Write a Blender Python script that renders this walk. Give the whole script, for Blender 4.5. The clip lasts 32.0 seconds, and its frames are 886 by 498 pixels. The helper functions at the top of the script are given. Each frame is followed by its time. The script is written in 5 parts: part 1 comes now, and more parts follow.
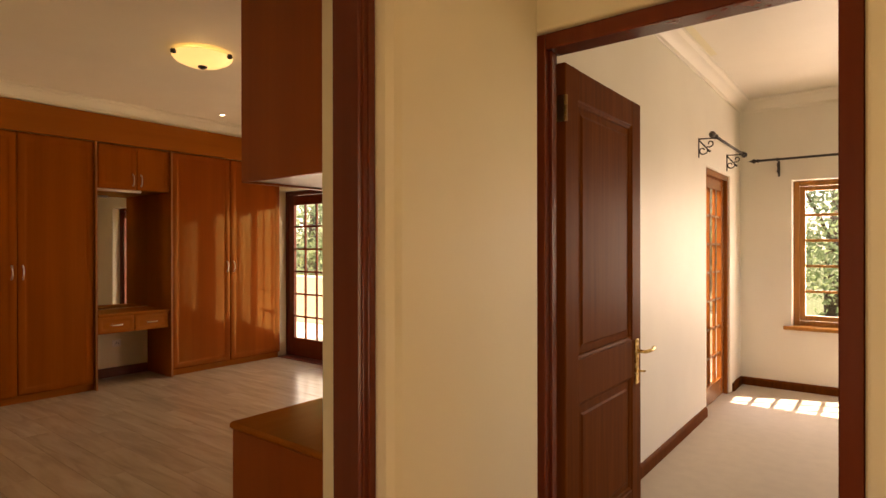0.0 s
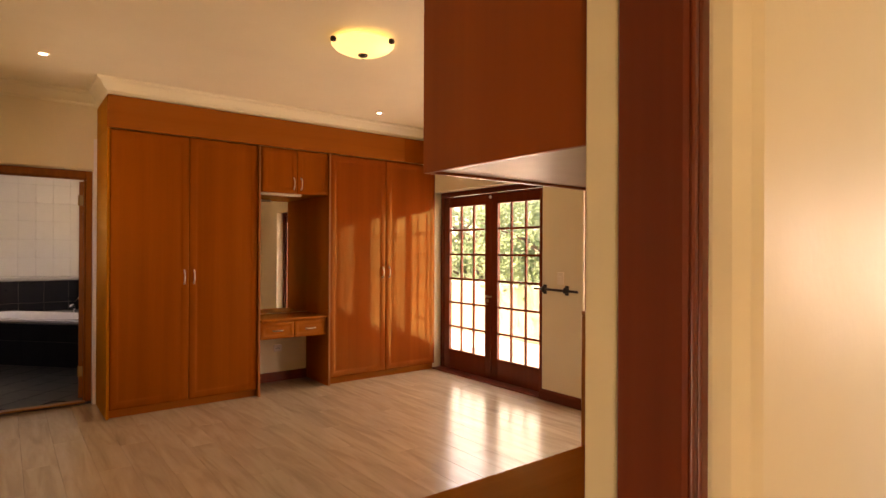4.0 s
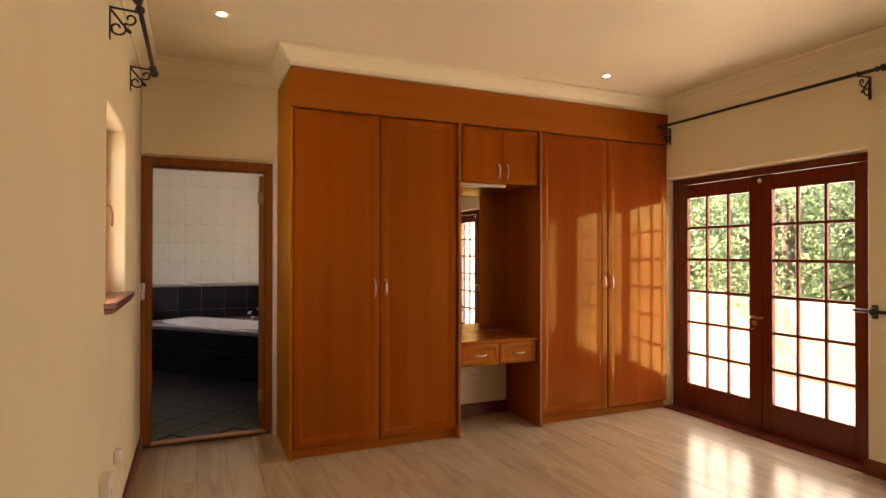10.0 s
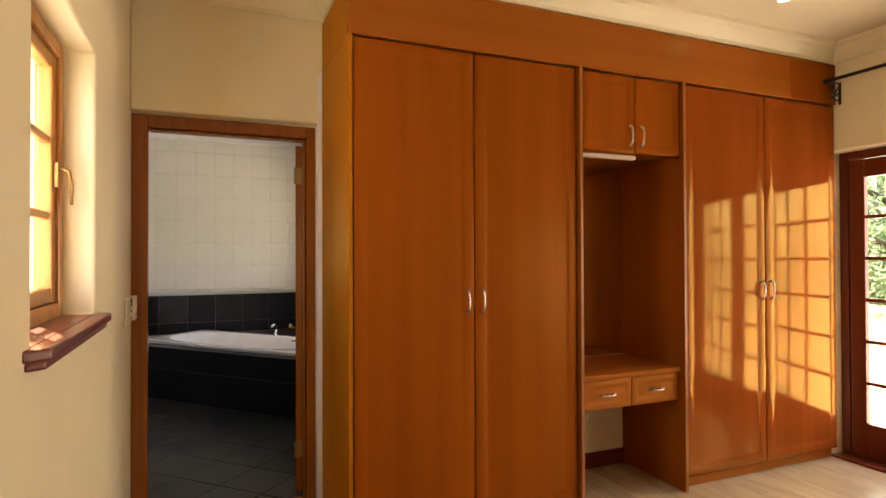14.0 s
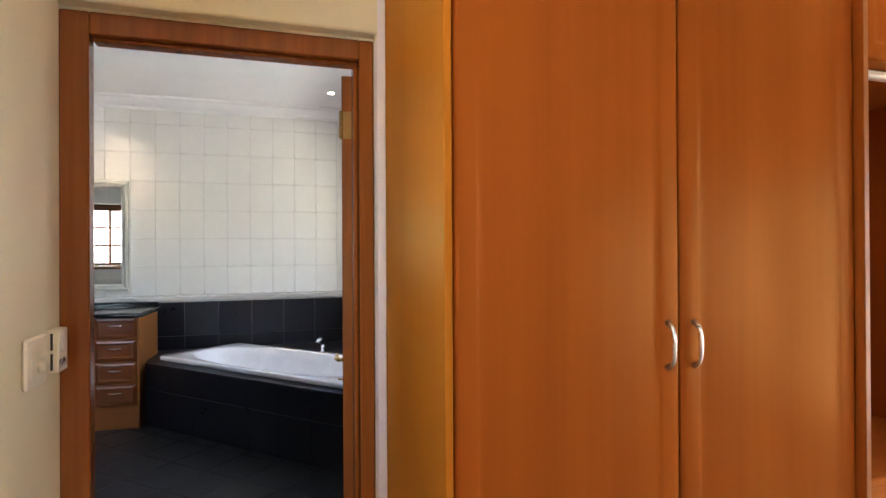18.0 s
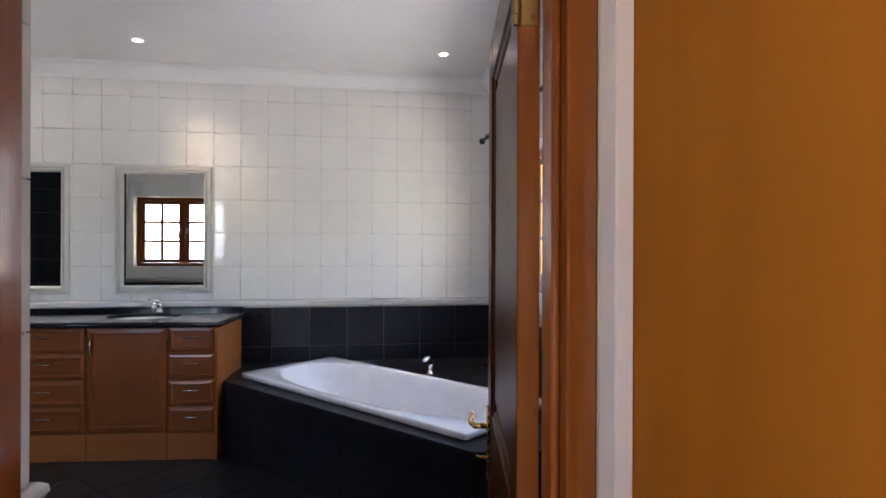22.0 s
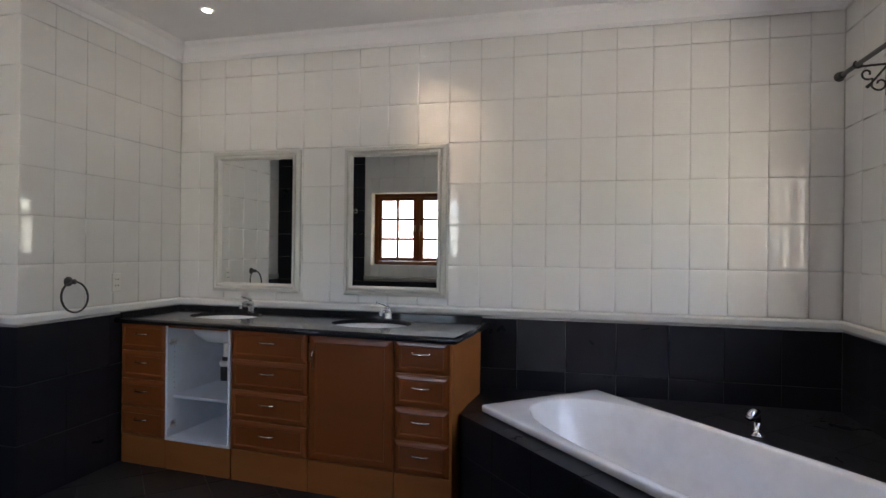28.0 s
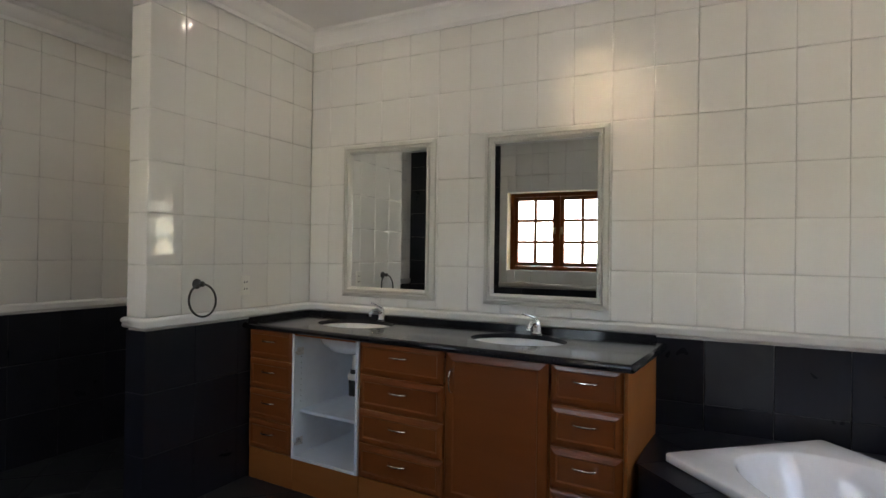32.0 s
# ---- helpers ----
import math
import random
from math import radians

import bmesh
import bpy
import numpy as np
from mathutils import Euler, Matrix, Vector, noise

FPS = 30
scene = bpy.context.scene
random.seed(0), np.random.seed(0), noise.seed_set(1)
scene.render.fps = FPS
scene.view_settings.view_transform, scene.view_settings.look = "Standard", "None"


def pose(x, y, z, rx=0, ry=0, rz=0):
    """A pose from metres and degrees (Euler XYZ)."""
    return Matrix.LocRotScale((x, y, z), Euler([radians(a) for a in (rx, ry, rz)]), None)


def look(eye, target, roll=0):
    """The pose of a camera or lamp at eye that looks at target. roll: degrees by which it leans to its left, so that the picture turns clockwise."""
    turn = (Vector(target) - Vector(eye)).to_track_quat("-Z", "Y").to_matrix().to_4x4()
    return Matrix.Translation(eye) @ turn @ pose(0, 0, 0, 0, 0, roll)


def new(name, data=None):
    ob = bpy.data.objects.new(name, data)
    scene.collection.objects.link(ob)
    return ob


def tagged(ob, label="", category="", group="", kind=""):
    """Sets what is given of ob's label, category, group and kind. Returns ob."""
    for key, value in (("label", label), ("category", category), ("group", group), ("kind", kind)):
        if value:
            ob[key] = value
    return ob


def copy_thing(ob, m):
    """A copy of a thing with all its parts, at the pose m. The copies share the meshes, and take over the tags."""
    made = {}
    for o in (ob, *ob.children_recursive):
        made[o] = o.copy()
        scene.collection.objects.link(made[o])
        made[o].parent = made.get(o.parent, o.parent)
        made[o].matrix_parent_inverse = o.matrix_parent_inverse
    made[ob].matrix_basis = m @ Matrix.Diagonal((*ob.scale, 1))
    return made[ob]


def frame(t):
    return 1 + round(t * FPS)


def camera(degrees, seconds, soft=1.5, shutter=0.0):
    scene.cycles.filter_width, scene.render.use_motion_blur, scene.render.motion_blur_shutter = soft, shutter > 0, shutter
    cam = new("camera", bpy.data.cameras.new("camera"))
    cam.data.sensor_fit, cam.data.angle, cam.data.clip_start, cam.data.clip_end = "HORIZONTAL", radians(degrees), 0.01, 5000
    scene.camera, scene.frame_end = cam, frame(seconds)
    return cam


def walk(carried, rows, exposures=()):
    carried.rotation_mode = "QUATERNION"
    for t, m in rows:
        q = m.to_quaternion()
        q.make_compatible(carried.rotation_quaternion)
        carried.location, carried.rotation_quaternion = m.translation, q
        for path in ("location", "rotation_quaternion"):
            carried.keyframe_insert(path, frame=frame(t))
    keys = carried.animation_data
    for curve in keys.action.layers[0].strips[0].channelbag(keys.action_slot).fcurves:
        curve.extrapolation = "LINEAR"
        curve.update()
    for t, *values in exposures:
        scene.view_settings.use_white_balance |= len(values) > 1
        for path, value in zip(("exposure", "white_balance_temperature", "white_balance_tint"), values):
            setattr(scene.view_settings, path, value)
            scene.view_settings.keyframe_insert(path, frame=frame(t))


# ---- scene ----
# Camera and walk
cam = camera(76.0, 32.0)
PATH = [
    (0, (0.084, -0.104, 1.386), (-1.149, 1.47, 1.382), -0.1),
    (0.5, (0.008, -0.045, 1.393), (-1.267, 1.496, 1.391), -0.1),
    (1, (-0.075, 0.013, 1.394), (-1.4, 1.511, 1.391), -0.0),
    (1.5, (-0.159, 0.043, 1.396), (-1.53, 1.499, 1.393), 0.0),
    (2, (-0.252, 0.078, 1.398), (-1.664, 1.495, 1.397), 0.1),
    (2.5, (-0.339, 0.117, 1.402), (-1.796, 1.488, 1.403), 0.1),
    (3, (-0.417, 0.156, 1.408), (-1.918, 1.478, 1.409), 0.1),
    (3.5, (-0.498, 0.178, 1.417), (-2.037, 1.455, 1.419), 0.2),
    (5.5, (-0.821, 0.29, 1.435), (-2.521, 1.342, 1.441), 0.2),
    (6, (-0.905, 0.286, 1.432), (-2.636, 1.288, 1.438), 0.2),
    (6.5, (-1.017, 0.298, 1.438), (-2.77, 1.259, 1.445), 0.2),
    (7, (-1.142, 0.317, 1.441), (-2.913, 1.245, 1.446), 0.3),
    (7.5, (-1.254, 0.311, 1.447), (-3.037, 1.217, 1.45), 0.2),
    (8, (-1.393, 0.308, 1.44), (-3.187, 1.193, 1.444), 0.2),
    (8.5, (-1.561, 0.32, 1.439), (-3.366, 1.181, 1.445), 0.1),
    (9, (-1.699, 0.314, 1.441), (-3.518, 1.146, 1.448), 0.1),
    (9.5, (-1.876, 0.293, 1.441), (-3.702, 1.109, 1.449), 0.1),
    (10, (-2.054, 0.293, 1.431), (-3.886, 1.096, 1.444), 0.1),
    (10.5, (-2.231, 0.279, 1.42), (-4.064, 1.078, 1.433), 0.1),
    (11, (-2.431, 0.283, 1.419), (-4.269, 1.072, 1.435), -0.0),
    (11.5, (-2.588, 0.285, 1.407), (-4.432, 1.058, 1.426), -0.1),
    (12, (-2.776, 0.28, 1.406), (-4.623, 1.048, 1.425), -0.1),
    (12.5, (-2.955, 0.271, 1.409), (-4.801, 1.04, 1.43), -0.1),
    (13, (-3.116, 0.271, 1.405), (-4.961, 1.042, 1.425), -0.1),
    (13.5, (-3.29, 0.292, 1.406), (-5.138, 1.056, 1.43), -0.2),
    (14, (-3.477, 0.289, 1.404), (-5.323, 1.058, 1.426), -0.2),
    (14.5, (-3.65, 0.317, 1.421), (-5.503, 1.069, 1.432), -0.1),
    (16.5, (-4.386, 0.508, 1.407), (-6.277, 1.159, 1.417), -0.3),
    (17, (-4.558, 0.514, 1.409), (-6.454, 1.15, 1.422), -0.2),
    (17.5, (-4.689, 0.511, 1.398), (-6.59, 1.13, 1.411), -0.4),
    (18, (-4.847, 0.507, 1.419), (-6.755, 1.107, 1.426), -0.3),
    (18.5, (-4.996, 0.524, 1.418), (-6.912, 1.096, 1.427), -0.2),
    (19, (-5.133, 0.531, 1.413), (-7.059, 1.07, 1.425), -0.2),
    (19.5, (-5.268, 0.538, 1.425), (-7.207, 1.03, 1.431), -0.1),
    (20, (-5.413, 0.538, 1.437), (-7.361, 0.992, 1.437), -0.1),
    (20.5, (-5.564, 0.533, 1.442), (-7.521, 0.944, 1.438), 0.0),
    (21, (-5.68, 0.514, 1.435), (-7.644, 0.894, 1.434), 0.1),
    (21.5, (-5.822, 0.516, 1.435), (-7.793, 0.851, 1.432), 0.0),
    (22, (-5.939, 0.501, 1.431), (-7.918, 0.785, 1.43), 0.2),
    (22.5, (-6.055, 0.508, 1.435), (-8.043, 0.728, 1.428), 0.2),
    (23, (-6.17, 0.479, 1.432), (-8.163, 0.646, 1.424), 0.3),
    (23.5, (-6.297, 0.448, 1.44), (-8.293, 0.566, 1.429), 0.4),
    (24, (-6.424, 0.417, 1.444), (-8.423, 0.481, 1.428), 0.4),
    (24.5, (-6.501, 0.357, 1.46), (-8.5, 0.387, 1.434), 0.4),
    (26.5, (-6.916, 0.331, 1.376), (-8.897, 0.057, 1.386), 0.3),
    (27, (-6.978, 0.284, 1.367), (-8.947, -0.067, 1.379), 0.4),
    (27.5, (-7.032, 0.255, 1.381), (-8.984, -0.179, 1.384), 0.3),
    (28, (-7.085, 0.201, 1.386), (-9.024, -0.287, 1.388), 0.6),
    (28.5, (-7.165, 0.19, 1.386), (-9.086, -0.364, 1.39), 0.5),
    (29, (-7.213, 0.13, 1.375), (-9.125, -0.458, 1.388), 0.6),
    (29.5, (-7.265, 0.078, 1.383), (-9.163, -0.553, 1.391), 0.6),
    (30, (-7.34, 0.038, 1.373), (-9.22, -0.645, 1.387), 0.6),
    (30.5, (-7.407, 0.007, 1.384), (-9.266, -0.73, 1.392), 0.7),
    (31, (-7.456, -0.046, 1.373), (-9.295, -0.832, 1.385), 0.7),
    (31.5, (-7.523, -0.065, 1.367), (-9.333, -0.917, 1.378), 0.9),
    (32, (-7.585, -0.098, 1.361), (-9.367, -1.005, 1.378), 0.8),
]
LOOKS = [
    (0.0, 2.55, 10000, 33), (1.5, 2.58, 10000, 34), (3.0, 3.1, 10000, 37), (6.0, 3.32, 9700, 35), (7.2, 3.05, 9400, 33), (9.0, 3.15, 9000, 31), (12.0, 3.4, 8600, 22), (14.5, 3.8, 8000, 17),
    (17.0, 4.25, 6500, 14), (20.0, 4.15, 5850, 14), (24.0, 3.8, 5850, 26), (27.0, 3.5, 6100, 20), (29.0, 3.63, 6300, 18), (32.0, 3.58, 6700, 14),
]
walk(cam, [(t, look(eye, target, roll)) for t, eye, target, roll in PATH], LOOKS)

# World, sun
SUN_TO = Vector((-0.56, -0.24, 0.82)).normalized()
world = bpy.data.worlds.new("sky")
scene.world = world
world.use_nodes = True
wn = world.node_tree
sky = wn.nodes.new("ShaderNodeTexSky")
sky.sky_type = "NISHITA"
sky.sun_disc = False
sky.sun_elevation = math.asin(SUN_TO.z)
sky.sun_rotation = math.atan2(SUN_TO.x, SUN_TO.y)
wn.links.new(sky.outputs[0], wn.nodes["Background"].inputs[0])
wn.nodes["Background"].inputs[1].default_value = 0.15
sun_data = bpy.data.lights.new("sun", "SUN")
sun_data.energy, sun_data.angle, sun_data.color = 3.4, radians(0.6), (1.0, 0.95, 0.86)
sun = new("sun", sun_data)
sun.matrix_world = look((0, 0, 20), Vector((0, 0, 20)) - SUN_TO)


def daylight(x, y, z, to, w, h, watts, colour=(1.0, 0.97, 0.92)):
    """Area lamp standing in for sky light just outside an opening."""
    d_ = bpy.data.lights.new("daylight_fill", "AREA")
    d_.shape, d_.size, d_.size_y, d_.energy, d_.color = "RECTANGLE", w, h, watts, colour
    new("daylight_fill", d_).matrix_world = look((x, y, z), Vector((x, y, z)) + Vector(to))


daylight(-5.2525, 4.645, 1.07, (0, -1, 0), 1.66, 1.95, 6.0)
daylight(-2.9675, 4.645, 1.07, (0, -1, 0), 1.66, 1.95, 6.0)
daylight(-5.38, -0.34, 1.66, (0, 1, 0), 0.72, 0.86, 1.0)
daylight(-9.0725, 1.84, 1.63, (0, -1, 0), 2.0, 0.88, 1.7, (0.93, 0.97, 1.0))
daylight(-6.76, -2.0, 1.655, (-1, 0, 0), 1.16, 0.9, 1.8, (0.97, 0.98, 1.0))
daylight(0.11, 6.56, 1.32, (0, -1, 0), 1.42, 1.33, 13.0)
# Warm fill lamp added at an unseen opening to brighten the hall.
daylight(1.07, -1.84, 1.05, (0, 1, 0), 0.5, 2.0, 4.6, (1.0, 0.88, 0.64))


# Materials
def shader(name, base, rough=0.5, metal=0.0, coat=0.0):
    m = bpy.data.materials.new(name)
    m.use_nodes = True
    b = m.node_tree.nodes["Principled BSDF"]
    b.inputs["Base Color"].default_value = (*base, 1)
    b.inputs["Roughness"].default_value = rough
    b.inputs["Metallic"].default_value = metal
    b.inputs["Coat Weight"].default_value = coat
    return m, m.node_tree, b


def coords(nt, scale=(1, 1, 1), turn=(0, 0, 0), world_space=True, per_object=0.0):
    n = nt.nodes
    src = n.new("ShaderNodeNewGeometry").outputs["Position"] if world_space else n.new("ShaderNodeTexCoord").outputs["Object"]
    if per_object:
        info = n.new("ShaderNodeObjectInfo")
        mul = n.new("ShaderNodeMath")
        mul.operation = "MULTIPLY"
        mul.inputs[1].default_value = per_object
        nt.links.new(info.outputs["Random"], mul.inputs[0])
        add = n.new("ShaderNodeVectorMath")
        add.operation = "ADD"
        nt.links.new(src, add.inputs[0])
        nt.links.new(mul.outputs[0], add.inputs[1])
        src = add.outputs[0]
    mp = n.new("ShaderNodeMapping")
    mp.inputs["Scale"].default_value = scale
    mp.inputs["Rotation"].default_value = turn
    nt.links.new(src, mp.inputs[0])
    return mp.outputs[0]


def noise_tex(nt, vec, scale, detail=4.0, rough=0.55, dist=0.0):
    t = nt.nodes.new("ShaderNodeTexNoise")
    t.inputs["Scale"].default_value = scale
    t.inputs["Detail"].default_value = detail
    t.inputs["Roughness"].default_value = rough
    t.inputs["Distortion"].default_value = dist
    nt.links.new(vec, t.inputs["Vector"])
    return t.outputs["Fac"]


def ramp(nt, fac, *stops):
    r = nt.nodes.new("ShaderNodeValToRGB")
    e = r.color_ramp.elements
    while len(e) < len(stops):
        e.new(0.5)
    for q, (p, c) in zip(e, stops):
        q.position, q.color = p, (*c, 1)
    nt.links.new(fac, r.inputs[0])
    return r.outputs[0]


def mixed(nt, a, b, fac, mode="MIX"):
    m = nt.nodes.new("ShaderNodeMix")
    m.data_type, m.blend_type = "RGBA", mode
    for sock, v in ((m.inputs[6], a), (m.inputs[7], b), (m.inputs[0], fac)):
        if isinstance(v, (int, float)):
            sock.default_value = v
        elif isinstance(v, tuple):
            sock.default_value = (*v, 1)
        else:
            nt.links.new(v, sock)
    return m.outputs[2]


def relief(nt, b, height, strength, dist=0.002):
    k = nt.nodes.new("ShaderNodeBump")
    k.inputs["Strength"].default_value = strength
    k.inputs["Distance"].default_value = dist
    nt.links.new(height, k.inputs["Height"])
    nt.links.new(k.outputs[0], b.inputs["Normal"])


def rough_vary(nt, b, fac, lo, hi):
    m = nt.nodes.new("ShaderNodeMapRange")
    m.inputs["To Min"].default_value, m.inputs["To Max"].default_value = lo, hi
    nt.links.new(fac, m.inputs[0])
    nt.links.new(m.outputs[0], b.inputs["Roughness"])


def plaster(name, base, bump=0.12):
    m, nt, b = shader(name, base, 0.55)
    v = coords(nt)
    big = noise_tex(nt, v, 1.3, 3)
    fine = noise_tex(nt, v, 40, 2)
    dark = tuple(c * 0.93 for c in base)
    c = ramp(nt, big, (0.3, dark), (0.7, base))
    nt.links.new(c, b.inputs["Base Color"])
    trowel = noise_tex(nt, v, 8, 3, 0.55)
    mix = nt.nodes.new("ShaderNodeMath")
    mix.operation = "ADD"
    nt.links.new(fine, mix.inputs[0])
    nt.links.new(trowel, mix.inputs[1])
    relief(nt, b, mix.outputs[0], bump, 0.004)
    rough_vary(nt, b, trowel, 0.42, 0.62)
    return m


def timber(name, dark, mid, light, grain=(9, 9, 0.7), rough=0.3, coat=0.0, bump=0.03, streak=3.0, per=3.0, pores=0.15, shine=0.32, cloud=0.5, varnish=(1.0, 1.0, 1.0), amber=0.0):
    m, nt, b = shader(name, mid, rough, 0, coat)
    b.inputs["Coat Roughness"].default_value = 0.10
    b.inputs["Specular IOR Level"].default_value = 0.0 if amber else shine
    b.inputs["Specular Tint"].default_value = (*varnish, 1)
    # Gloss layer whose gold tint puts warm reflected light into the sheen.
    if amber:
        gl, mx, fr, ma = (nt.nodes.new("ShaderNode" + k) for k in ("BsdfGlossy", "MixShader", "Fresnel", "Math"))
        gl.inputs["Color"].default_value = (*varnish, 1)
        gl.inputs["Roughness"].default_value = rough
        fr.inputs["IOR"].default_value = 1.38
        ma.operation = "MULTIPLY"
        ma.use_clamp = True
        ma.inputs[1].default_value = amber
        nt.links.new(fr.outputs[0], ma.inputs[0])
        nt.links.new(ma.outputs[0], mx.inputs[0])
        nt.links.new(b.outputs[0], mx.inputs[1])
        nt.links.new(gl.outputs[0], mx.inputs[2])
        nt.links.new(mx.outputs[0], nt.nodes["Material Output"].inputs[0])
    g = noise_tex(nt, coords(nt, grain, per_object=per), streak, 3, 0.5, 0.25)
    fine = noise_tex(nt, coords(nt, tuple(a * 3 for a in grain), per_object=per), 3.5, 2)
    c = ramp(nt, g, (0.15, dark), (0.5, mid), (0.85, light))
    c = mixed(nt, c, ramp(nt, fine, (0.3, (0.72, 0.68, 0.64)), (0.7, (1, 1, 1))), pores, "MULTIPLY")
    if cloud:
        blot = ramp(nt, noise_tex(nt, coords(nt, (1, 1, 0.6)), 1.5, 1), (0.1, (0.85, 0.82, 0.80)), (0.9, (1.08, 1.08, 1.08)))
        c = mixed(nt, c, blot, cloud, "MULTIPLY")
    nt.links.new(c, b.inputs["Base Color"])
    if bump:
        relief(nt, b, fine, bump, 0.0005)
    return m


WALL = plaster("cream_plaster", (0.77, 0.70, 0.49))
WALL_B = plaster("pale_plaster", (0.82, 0.79, 0.70))
WHITE = plaster("white_ceiling_paint", (0.80, 0.75, 0.55), 0.05)
STRIP = plaster("lilac_white_paint", (0.82, 0.79, 0.82), 0.25)
BATHCEIL = plaster("grey_white_ceiling_paint", (0.82, 0.81, 0.80), 0.05)
YELLOW = plaster("ochre_outside_plaster", (0.56, 0.46, 0.30), 0.3)
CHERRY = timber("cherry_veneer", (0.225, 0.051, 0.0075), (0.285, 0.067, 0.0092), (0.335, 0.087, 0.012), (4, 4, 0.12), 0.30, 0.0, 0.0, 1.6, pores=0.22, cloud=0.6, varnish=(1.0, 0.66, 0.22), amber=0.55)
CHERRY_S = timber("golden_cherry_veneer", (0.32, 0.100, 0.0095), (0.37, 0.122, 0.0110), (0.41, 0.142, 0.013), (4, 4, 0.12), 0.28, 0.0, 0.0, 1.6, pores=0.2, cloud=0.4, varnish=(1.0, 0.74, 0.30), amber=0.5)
CHERRY_R = timber("deep_red_cherry_veneer", (0.265, 0.056, 0.0115), (0.295, 0.065, 0.0135), (0.322, 0.075, 0.016), (4, 4, 0.12), 0.28, 0.0, 0.0, 1.6, pores=0.2, shine=0.2, cloud=0)
CHERRY_G = timber("glossy_red_cherry_veneer", (0.215, 0.044, 0.0095), (0.265, 0.056, 0.0115), (0.315, 0.074, 0.015), (4, 4, 0.12), 0.10, 0.0, 0.0, 1.6, pores=0.18, cloud=0.6, varnish=(1.0, 0.68, 0.22), amber=1.2)
CHERRY_H = timber("cherry_veneer_across", (0.29, 0.082, 0.015), (0.335, 0.098, 0.018), (0.38, 0.118, 0.023), (5, 0.16, 5), 0.24, 0.0, 0.0, 2.0, cloud=0.4, varnish=(1.0, 0.72, 0.32), amber=0.5)
CHERRY_V = timber("red_cherry_foil", (0.170, 0.046, 0.010), (0.205, 0.058, 0.0125), (0.24, 0.072, 0.016), (4, 0.3, 3), 0.30, 0.0, 0.0, 1.6, pores=0.2, cloud=0.4, shine=0.5)
CHERRY_P = timber("pale_cherry_board", (0.27, 0.092, 0.022), (0.31, 0.11, 0.028), (0.35, 0.13, 0.036), (4, 0.5, 4), 0.33, 0.0, 0.0, 2.0, cloud=0)
# Orange cherry raised in colour to stand in for light on the niche.
CHERRY_LIT = timber("lit_cherry_board", (0.36, 0.118, 0.022), (0.42, 0.148, 0.028), (0.47, 0.175, 0.036), (5, 0.4, 5), 0.30, 0.0, 0.0, 2.0, pores=0.2, cloud=0.5)
# Deep red cherry raised in colour to look lit, for the niche's upper board.
CHERRY_R_LIT = timber("lit_red_cherry_board", (0.33, 0.074, 0.014), (0.39, 0.092, 0.018), (0.44, 0.112, 0.023), (5, 0.4, 5), 0.30, 0.0, 0.0, 2.0, pores=0.2, cloud=0.5)
MAHOG = timber("dark_stained_timber", (0.115, 0.019, 0.007), (0.142, 0.024, 0.009), (0.17, 0.031, 0.011), (7, 7, 0.3), 0.26, 0.12, streak=2.5)
MAHOG_X = timber("dark_stained_timber_long", (0.115, 0.019, 0.007), (0.142, 0.024, 0.009), (0.17, 0.031, 0.011), (0.3, 7, 7), 0.28, 0.1, streak=2.5)
MERANTI = timber("varnished_meranti", (0.22, 0.060, 0.012), (0.28, 0.084, 0.016), (0.35, 0.12, 0.024), (10, 10, 0.4), 0.26, 0.4, 0.06, 3.0, pores=0.4)
DOORWOOD = timber("brown_door_timber", (0.105, 0.028, 0.008), (0.145, 0.039, 0.010), (0.185, 0.054, 0.015), (9, 9, 0.35), 0.45, 0.0, 0.02, pores=0.4, shine=0.02, varnish=(1.0, 0.85, 0.5))
DARKDOOR = timber("dark_brown_door_timber", (0.062, 0.017, 0.006), (0.086, 0.025, 0.008), (0.112, 0.035, 0.011), (9, 9, 0.35), 0.34, 0.0, 0.04, pores=0.4, shine=0.12, varnish=(1.0, 0.84, 0.55))
OAKISH = timber("orange_window_timber", (0.30, 0.12, 0.030), (0.42, 0.18, 0.045), (0.52, 0.26, 0.08), (14, 14, 1.0), 0.32, 0.3, 0.1)


def laminate():
    m, nt, b = shader("pale_oak_laminate", (0.42, 0.34, 0.25), 0.22, 0, 0.25)
    b.inputs["Coat Roughness"].default_value = 0.19
    v = coords(nt, (0.7, 5, 5), per_object=7.0)
    g = noise_tex(nt, v, 2.2, 4, 0.5, 0.8)
    fine = noise_tex(nt, coords(nt, (3, 30, 30), per_object=7.0), 2, 2)
    c = ramp(nt, g, (0.25, (0.34, 0.258, 0.165)), (0.5, (0.44, 0.34, 0.222)), (0.75, (0.51, 0.41, 0.28)))
    c = mixed(nt, c, ramp(nt, fine, (0.3, (0.86, 0.85, 0.84)), (0.7, (1, 1, 1))), 0.3, "MULTIPLY")
    info = nt.nodes.new("ShaderNodeObjectInfo")
    c = mixed(nt, c, ramp(nt, info.outputs["Random"], (0.0, (0.92, 0.91, 0.90)), (1.0, (1.04, 1.03, 1.02))), 0.8, "MULTIPLY")
    nt.links.new(c, b.inputs["Base Color"])
    rough_vary(nt, b, noise_tex(nt, coords(nt), 3, 2), 0.20, 0.26)
    relief(nt, b, fine, 0.04, 0.0005)
    return m


